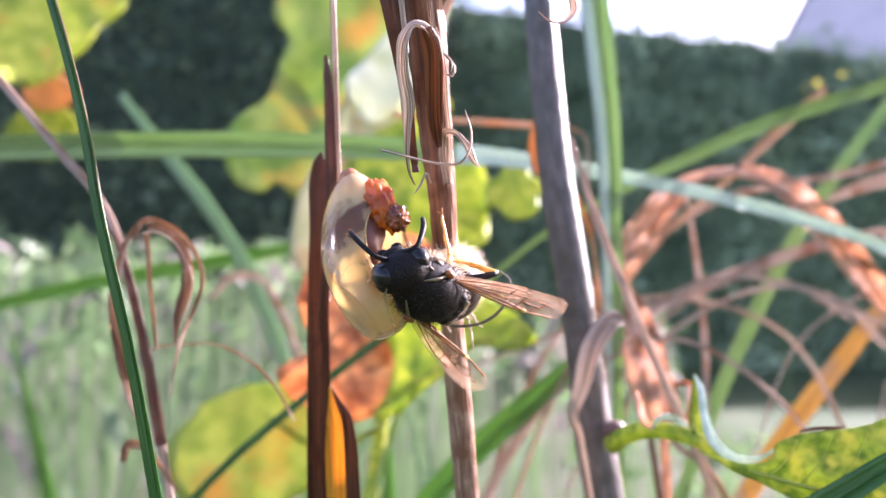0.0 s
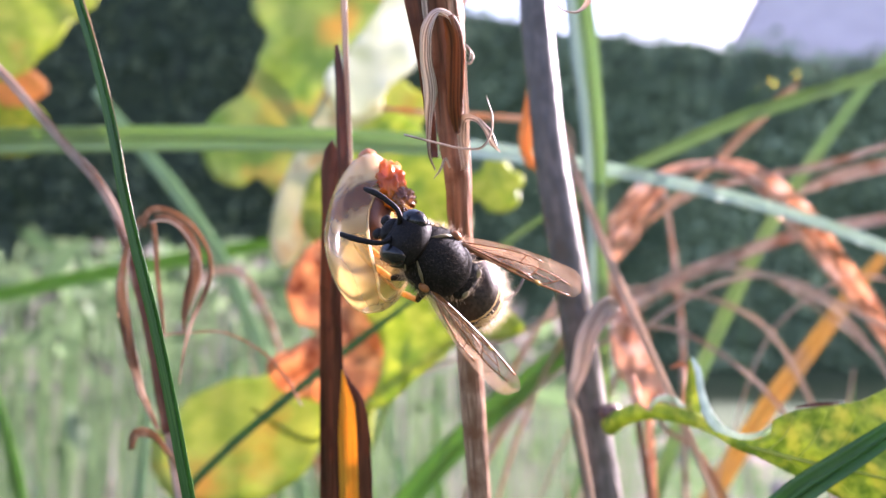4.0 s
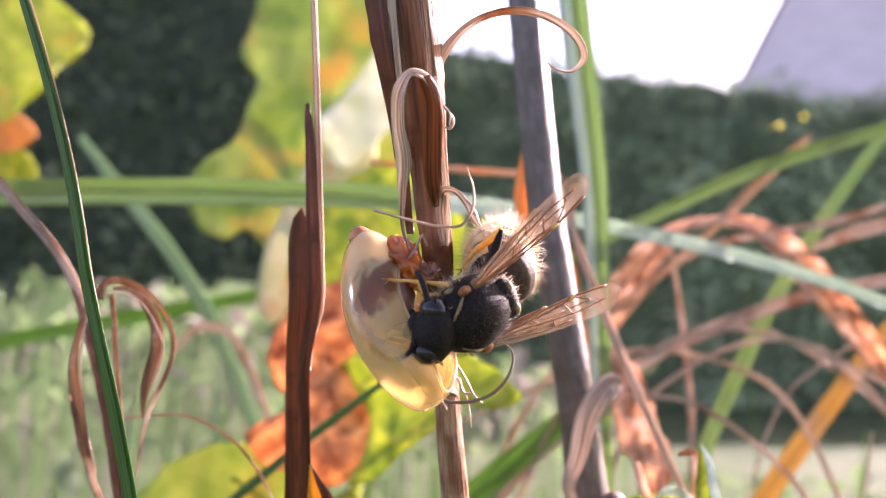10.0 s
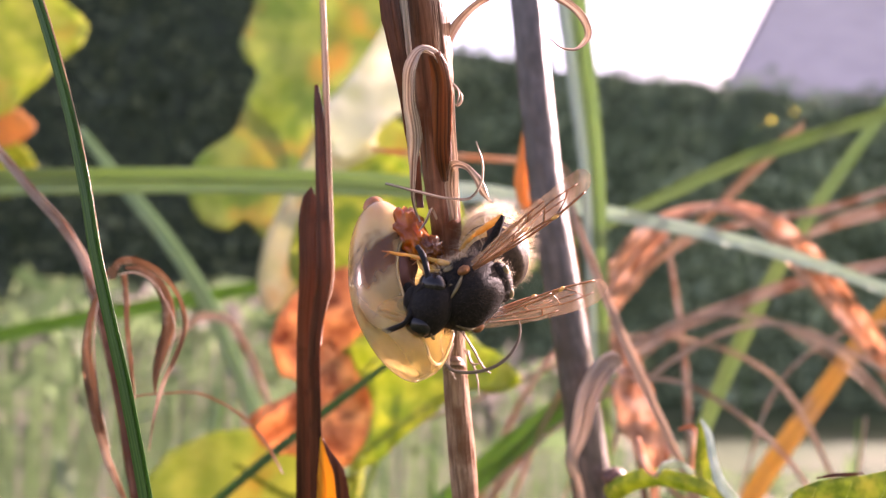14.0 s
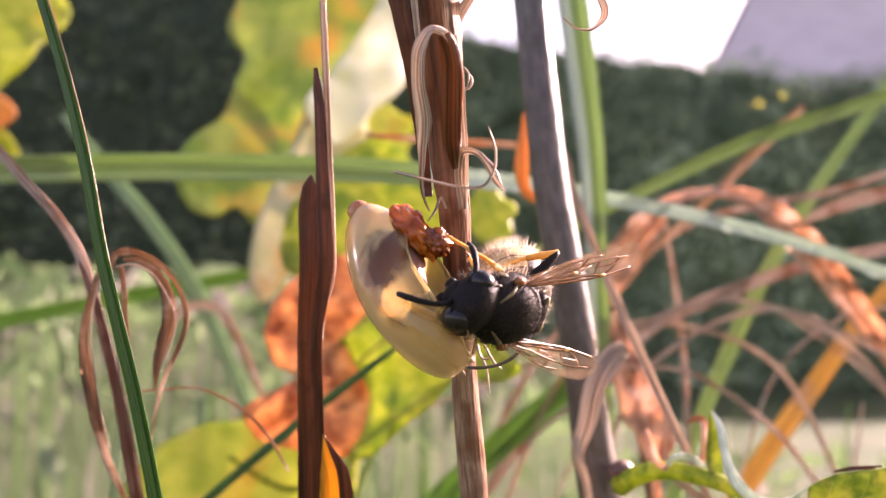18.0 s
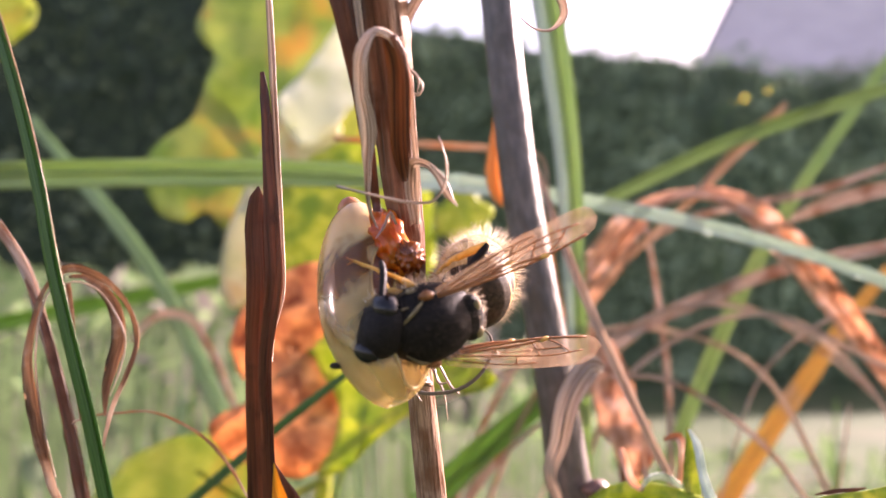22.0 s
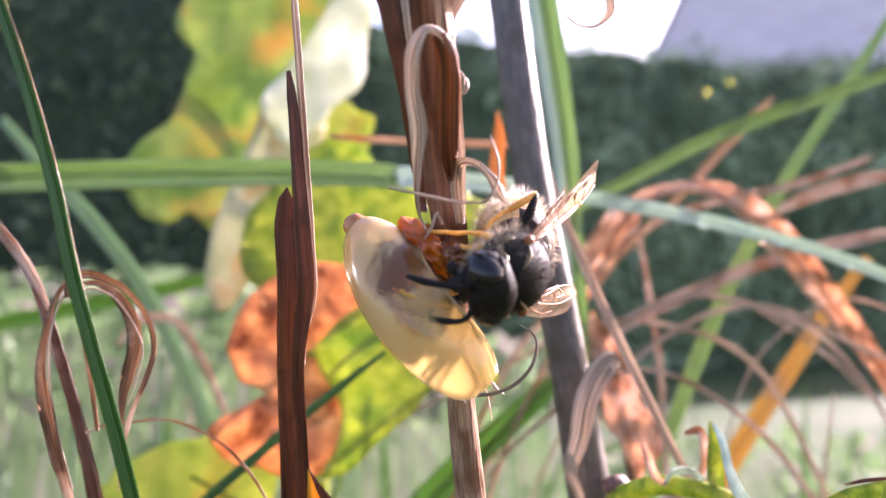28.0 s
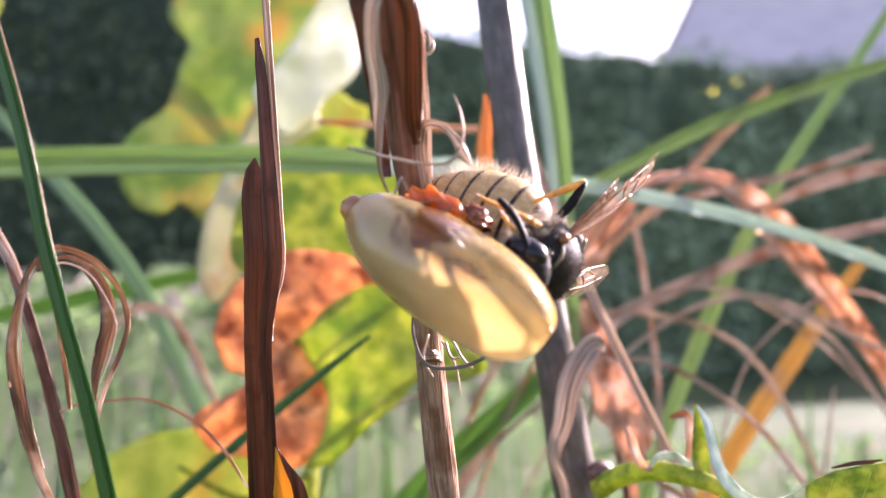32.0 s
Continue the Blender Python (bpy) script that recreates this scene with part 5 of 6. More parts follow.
def herbs():
    """Pale weeds and dry leaves among the uncut grass, past counting."""
    rng = random.Random(33)
    verts, faces, index = [], [], []
    for i in range(1300):
        y = rng.uniform(420, 1300)
        left = rng.random() < 0.62
        x = y * (rng.uniform(-0.62, -0.02) if left else rng.uniform(-0.02, 0.62))
        top = 450 + y * (0.07 if left else -0.01)
        z = top - abs(rng.gauss(0, 1)) * (0.10 if left else 0.07) * y
        if x > 0.2 * y:
            z -= 0.12 * y
        if z < 5:
            continue
        ln, w = rng.uniform(7, 18), rng.uniform(2, 6)
        d = Vector((rng.gauss(0, 1), rng.gauss(0, 0.6), rng.gauss(0.3, 0.8))).normalized()
        e = d.orthogonal().normalized()
        e = Matrix.Rotation(rng.uniform(0, 6.3), 3, d) @ e
        nrm = d.cross(e)
        c = Vector((x, y, z))
        o = len(verts)
        verts += [c - d * ln, c - d * ln * 0.3 + e * w, c + d * ln * 0.4 + e * w * 0.7, c + d * ln, c + d * ln * 0.4 - e * w * 0.7, c - d * ln * 0.3 - e * w,
                  c - d * ln * 0.3 + nrm * w * 0.25, c + d * ln * 0.4 + nrm * w * 0.25]
        m = rng.choice((0, 0, 0, 1, 2, 2)) if left else rng.choice((0, 0, 0, 0, 1))
        for f in ((0, 1, 6), (1, 2, 7, 6), (2, 3, 7), (3, 4, 7), (4, 5, 6, 7), (5, 0, 6)):
            faces.append(tuple(o + k for k in f))
            index.append(m)
        foot = Vector((x + rng.gauss(0, 15), y + rng.gauss(0, 15), -2))
        o = len(verts)
        q = c - d * ln
        verts += [q + Vector((0.6, 0, 0)), q - Vector((0.6, 0, 0)), foot - Vector((1, 0, 0)), foot + Vector((1, 0, 0))]
        faces.append((o, o + 1, o + 2, o + 3))
        index.append(m)
    me = mesh("weeds", verts, faces, None, mats=[M_HERB, M_HERB_GREY, M_MEADOW], index=index, uvs=[(v[0], v[2]) for v in verts])
    tagged(new("weeds", me), "pale weeds and dry leaves among the grass", "weeds", kind="stuff")


herbs()

# ---- the snail ----
def snail():
    """An amber snail: an ovate see-through shell with a wide mouth, and what is left of its body."""
    s = thing("amber_snail", "dead amber snail in a translucent cream shell, partly eaten", "snail")
    rows, cols = 84, 72
    verts, faces = [], []

    def radius(z):
        u = (7.0 - z) / 14.0
        return 3.28 * (1 - (1 - u) ** 3.3) ** 0.56 * (1 - max(0.0, (u - 0.52) / 0.48) ** 2.3) ** 0.5
    for i in range(rows + 1):
        u = 0.012 + 0.976 * i / rows
        z = 7.0 - 14.0 * u
        r = radius(z)
        e = (z + 2.3) / 4.75
        gape = 0.85 * math.sqrt(max(0.0, 1 - e * e)) if abs(e) < 1 else 0.0
        lean = 0.25 * math.sin(math.pi * u) - 0.25 + 0.6 * max(0, -z - 3) * 0.12
        for k in range(cols + 1):
            a = gape + (2 * math.pi - 2 * gape) * k / cols
            wave = 1 + 0.05 * math.sin(2 * a + z * 0.35)
            verts.append((math.cos(a) * r * 0.86 * wave - lean, math.sin(a) * r * 1.03 * wave, z + 0.35 * math.sin(a)))
    n = cols + 1
    for i in range(rows):
        for k in range(cols):
            a = i * n + k
            faces.append((a, a + n, a + n + 1, a + 1))
    gut, thin = [], []
    for i in range(rows + 1):
        for k in range(cols + 1):
            u, t = 0.012 + 0.976 * i / rows, 2 * math.pi * k / cols
            rag = noise.noise(Vector((u * 9, t * 1.6, 3.0))) * 0.7 + noise.noise(Vector((u * 20, t * 5, 8.0))) * 0.45
            f = ((u - 0.44) / 0.15) ** 2 + ((t - 5.45) / 1.0) ** 2 + rag
            tail = ((u - 0.66) / 0.16) ** 2 + ((t - 5.0 - 1.2 * (u - 0.66)) / 0.35) ** 2 + rag
            gut.append(max(0.95 * max(0.0, min(1.0, (1.15 - f) * 1.2)), 0.55 * max(0.0, min(1.0, (1.0 - tail) * 1.2))))
            edge = min(t, 2 * math.pi - t)
            thin.append(max(0.0, min(1.0, (u - 0.55) * 5)) * max(0.0, min(1.0, (1.5 - edge + 0.3 * rag) * 1.2)))
    data = mesh("shell", verts, faces, M_SHELL)
    for key, values in (("gut", gut), ("thin", thin)):
        data.attributes.new(key, "FLOAT", "POINT").data.foreach_set("value", values)
    shell = part("shell", data, s, "glossy translucent cream shell with a brown patch")
    sol = shell.modifiers.new("thickness", "SOLIDIFY")
    sol.thickness = 0.00012
    lip = [verts[i * n] for i in range(26, 84)] + [verts[i * n + cols] for i in range(83, 25, -1)]
    part("lip", tube("lip", lip[::4], [0.1] * len(lip[::4]), M_SHELL, 6, 0.6), s, "thickened shell lip")
    part("spire", blob("spire", (0.2, 0, 6.55), (0.78, 0.78, 0.8), M_SPIRE, 0.08, 0.6, 3, 3), s, "orange-brown spire tip")
    part("body", blob("body", (0.5, -0.8, 0.9), (1.6, 1.6, 2.6), M_GUT, 0.14, 0.7, 4, 6), s, "brown viscera showing through the shell")
    flesh = part("flesh", blob("flesh", (2.5, -0.3, 2.3), (0.85, 1.2, 2.2), M_FLESH, 0.4, 1.0, 4, 7), s, "wet orange-brown flesh at the mouth of the shell")
    part("scrap", blob("scrap", (3.2, -0.1, 0.6), (0.75, 0.8, 0.85), M_SCRAP, 0.6, 1.7, 4, 9), flesh, "chewed scrap of flesh")
    return s


# ---- the wasp ----
def hairs(name, count, seed, where, length, mat):
    rng = random.Random(seed)
    verts, faces = [], []
    for _ in range(count):
        q, nrm = where(rng)
        d = (nrm + Vector((rng.gauss(0, 0.28), rng.gauss(0, 0.28), rng.gauss(0, 0.28)))).normalized()
        ln = rng.uniform(*length)
        e = d.orthogonal().normalized() * 0.011
        g = d.cross(e)
        o = len(verts)
        tip = q + d * ln + Vector((rng.gauss(0, 0.06), rng.gauss(0, 0.06), rng.gauss(0, 0.06)))
        verts += [q + e, q - e * 0.5 + g * 0.87, q - e * 0.5 - g * 0.87, tip]
        faces += [(o, o + 1, o + 3), (o + 1, o + 2, o + 3), (o + 2, o, o + 3)]
    return mesh(name, verts, faces, mat)


def on_ellipsoid(c, size, keep):
    def where(rng):
        while True:
            d = Vector((rng.gauss(0, 1), rng.gauss(0, 1), rng.gauss(0, 1))).normalized()
            if keep(d):
                return (Vector(c) + Vector((d.x * size[0], d.y * size[1], d.z * size[2])),
                        Vector((d.x / size[0], d.y / size[1], d.z / size[2])).normalized())
    return where


def leg(parent, name, pts, side):
    """Black thigh, orange shin and five-jointed foot."""
    hip = Vector((pts[0][0], pts[0][1] * side, pts[0][2]))
    a, b, c, d = [Vector((x, y * side, z)) - hip for x, y, z in pts]
    top = part(name, tube("thigh", [a, a.lerp(b, 0.5) + Vector((0, 0, 0.1)), b.lerp(c, 0.02)], [0.26, 0.29, 0.18], M_CHITIN, 8, 0.4), parent, "black thigh", at=Matrix.Translation(hip * MM))
    part("shin", tube("shin", [b, b.lerp(c, 0.5), c], [0.17, 0.22, 0.18], M_LEG, 8, 0.4), top, "orange shin")
    foot = [c.lerp(d, k / 5) + Vector((0, 0.05 * (k % 2) * side, -0.12 * math.sin(k * 0.6))) for k in range(6)]
    part("foot", tube("foot", foot, [0.15, 0.11, 0.14, 0.10, 0.12, 0.07], M_LEG, 6, 0.25), top, "orange jointed foot")
    for s in (-1, 1):
        part("claw", tube("claw", [foot[-1], foot[-1] + Vector((0.22, 0.12 * s, -0.05)), foot[-1] + Vector((0.34, 0.2 * s, -0.2))], [0.06, 0.05, 0.02], M_VEIN, 5, 0.1), top)
    return top


def wing(parent, name, side, length, width, sweep, lift, root):
    """A wing folded lengthwise, with raised veins."""
    nx, ny = 26, 8
    ang, up = radians(sweep), radians(lift)
    ax = Vector((-math.cos(ang) * math.cos(up), side * math.sin(ang) * math.cos(up), math.sin(up)))
    ay = Vector((side * math.sin(ang), math.cos(ang), 0)) * side
    ay = (ay - ax * ay.dot(ax)).normalized()
    az = ax.cross(ay)
    o = Vector(root)

    def at(u, v, h=0.0):
        w = width * (0.16 + 0.84 * math.sin(math.pi * min(1, u * 0.62 + 0.03)) ** 0.8) * (math.sqrt(max(0.0, 1 - max(0, (u - 0.86) / 0.14) ** 2)) if u > 0.86 else 1)
        y = (v - 0.35) * w
        return o + ax * (u * length) + ay * y + az * (0.22 * abs(v - 0.4) * w + 0.10 * math.sin(v * 9) * w * 0.3 + 0.25 * math.sin(u * 2.4) + h)
    verts = [at(i / nx, j / ny) for i in range(nx + 1) for j in range(ny + 1)]
    faces = [(i * (ny + 1) + j, (i + 1) * (ny + 1) + j, (i + 1) * (ny + 1) + j + 1, i * (ny + 1) + j + 1) for i in range(nx) for j in range(ny)]
    w = part(name, mesh(name, verts, faces, M_WING), parent, "amber see-through folded wing")
    veins = [[(0.0, 0.02), (0.3, 0.02), (0.62, 0.02), (0.9, 0.06)], [(0.0, 0.1), (0.3, 0.16), (0.55, 0.12), (0.64, 0.03)], [(0.0, 0.2), (0.25, 0.38), (0.45, 0.5), (0.7, 0.55), (0.88, 0.45)],
             [(0.3, 0.16), (0.34, 0.4)], [(0.55, 0.12), (0.58, 0.35), (0.6, 0.53)], [(0.64, 0.04), (0.75, 0.3), (0.8, 0.5)], [(0.0, 0.3), (0.2, 0.7), (0.45, 0.85), (0.6, 0.8)], [(0.45, 0.5), (0.47, 0.84)], [(0.58, 0.35), (0.76, 0.32)]]
    for k, v in enumerate(veins):
        part("vein", tube("vein", [at(a, b, 0.02) for a, b in v], [0.07 if k < 2 else 0.04] * len(v), M_VEIN, 5, 0.3), w)
    part("stigma", blob("stigma", at(0.63, 0.05, 0.03), (0.35, 0.14, 0.12), M_LEG, 0.1, 0.6, 2, 1), w, "orange wing spot")
    return w


def wasp():
    s = thing("wasp", "black and yellow wasp with pale gold hair feeding on snail", "wasp")
    size = (2.75, 2.15, 2.05)

    def arch(q, d):
        k = 1 - 0.10 * max(0, d.x) ** 2 - 0.06 * max(0, -d.x)
        return Vector((q.x, q.y * k, q.z * (1.0 if d.z > 0 else 0.92)))
    thorax = part("thorax", blob("thorax", (0, 0, 0), size, M_CHITIN, 0.04, 0.6, 4, 2, arch), s, "domed black thorax")
    part("scutellum", blob("scutellum", (-2.0, 0, 1.05), (0.75, 1.35, 0.55), M_CHITIN, 0.04, 0.6, 3, 3), thorax)
    for side in (-1, 1):
        part("stripe", tube("stripe", [(2.0, 0.85 * side, 1.2), (1.3, 1.45 * side, 1.34), (0.5, 1.82 * side, 0.98)], [0.05, 0.12, 0.06], M_SHADED_YELLOW, 7, 0.2), thorax, "yellow shoulder stripe")
        part("spot", blob("spot", (-2.25, 0.75 * side, 1.42), (0.24, 0.38, 0.12), M_SHADED_YELLOW, 0.05, 0.6, 2, 4), thorax, "yellow spot")
        part("tegula", blob("tegula", (0.35, 1.95 * side, 0.95), (0.45, 0.28, 0.3), M_VEIN, 0.05, 0.6, 2, 5), thorax, "brown wing-base scale")
        part("spot", blob("spot", (0.7, 2.02 * side, 0.0), (0.45, 0.12, 0.3), M_SHADED_YELLOW, 0.1, 0.6, 2, 6), thorax, "yellow side spot")
        wing(s, "forewing", side, 9.8, 1.9, 12, 6, (-0.2, 1.9 * side, 1.0))
        wing(s, "hindwing", side, 5.8, 1.2, 16, 3, (-0.9, 1.8 * side, 0.7))
    # the right legs reach up to the flesh, the left ones are tucked under the body
    reach = leg(s, "foreleg", [(-0.72, 1.22, -1.14), (-0.86, 2.56, -0.86), (0.72, 3.04, -2.46), (0.59, 3.54, -3.34)], -1)
    grip = leg(s, "middle_leg", [(-1.73, 1.36, -0.70), (-2.17, 2.68, -0.25), (-0.97, 3.70, -1.61), (0.71, 4.57, -3.89)], -1)
    leg(s, "hind_leg", [(-2.23, 1.57, -0.32), (-4.07, 3.37, 0.04), (-2.63, 2.58, -1.11), (-1.76, 1.55, -2.08)], -1)
    leg(s, "foreleg", [(1.4, 1.1, -1.6), (2.2, 1.5, -2.6), (3.0, 1.3, -3.8), (3.6, 0.8, -4.8)], 1)
    leg(s, "middle_leg", [(0.1, 1.3, -1.8), (0.6, 2.2, -2.8), (1.8, 2.0, -4.6), (2.6, 1.4, -6.0)], 1)
    leg(s, "hind_leg", [(-1.2, 1.4, -1.7), (-2.0, 2.4, -2.8), (-1.6, 2.4, -5.0), (-0.6, 2.0, -6.6)], 1)
    fuzz = part("hair", hairs("hair", 1500, 4, on_ellipsoid((0, 0, 0), size, lambda d: d.z < 0.05 or d.x < -0.72), (0.3, 0.85), M_HAIR), thorax, "pale gold hair")
    fuzz["kind"] = "stuff"
    fuzz = part("short_hair", hairs("short_hair", 2200, 14, on_ellipsoid((0, 0, 0), size, lambda d: d.z > -0.2), (0.15, 0.55), M_DARK_HAIR), thorax, "short dark hair")
    fuzz["kind"] = "stuff"

    # head, turning on the neck, with feelers that turn on it
    feelers = []
    head = part("head", blob("head", (0.65, 0, -0.15), (1.3, 1.95, 1.75), M_CHITIN, 0.03, 0.6, 4, 7,
                lambda q, d: Vector((q.x, q.y * (1 - 0.22 * max(0, -d.z)), q.z))), s, "broad black head")
    part("neck", tube("neck", [(-0.5, 0, 0), (0.2, 0, 0)], [0.6, 0.7], M_CHITIN, 8, 0.3), head)
    part("face", blob("face", (1.75, 0, -0.75), (0.45, 0.85, 0.75), M_CHITIN, 0.05, 0.6, 2, 8), head, "dark face plate")
    for side in (-1, 1):
        part("eye", blob("eye", (0.95, 1.2 * side, 0.05), (0.86, 0.76, 1.3), M_EYE, 0.02, 0.6, 3, 9), head, "glossy black kidney-shaped eye")
        part("jaw", blob("jaw", (1.9, 0.5 * side, -1.65), (0.3, 0.4, 0.55), M_CHITIN, 0.05, 0.6, 2, 10), head, "black jaw")
        feeler = [(0, 0, 0), (0.45, 0.3 * side, 0.3), (0.8, 0.45 * side, 0.28), (1.55, 0.5 * side, -0.3), (2.2, 0.45 * side, -1.1), (2.6, 0.35 * side, -2.0)]
        feelers.append(part("antenna", tube("antenna", feeler, [0.16, 0.17, 0.15, 0.18, 0.2, 0.16], M_CHITIN, 8, 0.25), head, "curved black antenna", at=Matrix.Translation(Vector((1.75, 0.45 * side, 0.25)) * MM)))
        part("brow", tube("brow", [(0.35, 1.5 * side, 1.05), (-0.1, 1.72 * side, 0.4), (-0.1, 1.7 * side, -0.4)], [0.05, 0.08, 0.05], M_SHADED_YELLOW, 6, 0.2), head, "yellow streak behind the eye")
    fuzz = part("hair", hairs("hair", 90, 5, on_ellipsoid((0.95, 0, -0.15), (1.15, 2.05, 1.75), lambda d: d.z < -0.2), (0.25, 0.55), M_HAIR), head, "pale gold hair")
    fuzz["kind"] = "stuff"

    fuzz = part("short_hair", hairs("short_hair", 500, 15, on_ellipsoid((0.75, 0, -0.15), (1.2, 1.95, 1.7), lambda d: True), (0.12, 0.35), M_DARK_HAIR), head, "short dark hair")
    fuzz["kind"] = "stuff"

    # hind body, bending at the waist
    gaster = part("hind_body", tube("waist", [(0.5, 0, 0), (-0.4, 0, 0.05)], [0.35, 0.5], M_CHITIN, 8, 0.3), s, "banded yellow and black hind body")
    prof = [(0.0, 0.5), (0.35, 1.25), (0.9, 1.95), (1.6, 2.3), (2.6, 2.42), (3.7, 2.38), (4.8, 2.15), (5.8, 1.75), (6.7, 1.2), (7.4, 0.6), (7.8, 0.12)]

    def rad(x):
        for (a, r), (b, q) in zip(prof, prof[1:]):
            if x <= b:
                t = (x - a) / (b - a)
                return r + (q - r) * t
        return 0.1
    edges = [0.0, 1.7, 3.1, 4.4, 5.6, 6.6, 7.8]
    for k, (a, b) in enumerate(zip(edges, edges[1:])):
        n, m = 8, 28
        verts, faces, index = [], [], []
        for i in range(n + 1):
            x = a + (b + 0.12 - a) * i / n
            r = rad(min(x, 7.8)) * (1.0 + 0.03 * (i / n))
            for j in range(m):
                t = 2 * math.pi * j / m
                verts.append((-x - 0.3, math.sin(t) * r, math.cos(t) * r * 0.94 - 0.012 * x * x))
        for i in range(n):
            for j in range(m):
                p = i * m + j
                q = i * m + (j + 1) % m
                faces.append((p, q, q + m, p + m))
                t = 2 * math.pi * (j + 0.5) / m
                t = min(t, 2 * math.pi - t)
                black = (0.86 if t < 1.5 else 0.5) if k == 0 else 0.26 + 0.5 * max(0, 1 - t / 0.4) + (0.3 if abs(t - 0.95) < 0.2 else 0)
                index.append(0 if (i + 0.5) / n < black else 1)
        plate = part("tergite", mesh("tergite", verts, faces, None, mats=[M_RING_DARK, M_WASP_YELLOW], index=index), gaster, "yellow-edged black body ring")
    part("sting", tube("sting", [(-7.9, 0, -0.7), (-8.5, 0, -0.85)], [0.1, 0.02], M_CHITIN, 6, 0.2), gaster)
    fuzz = part("hair", hairs("hair", 1900, 6, on_ellipsoid((-3.6, 0, -0.15), (4.0, 2.4, 2.25), lambda d: d.x < 0.35 or d.z < 0), (0.35, 1.1), M_HAIR), gaster, "pale gold hair")
    fuzz["kind"] = "stuff"
    return s, head, gaster, feelers, (reach, grip)


the_snail = snail()
the_wasp, wasp_head, wasp_gaster, wasp_feelers, wasp_legs = wasp()


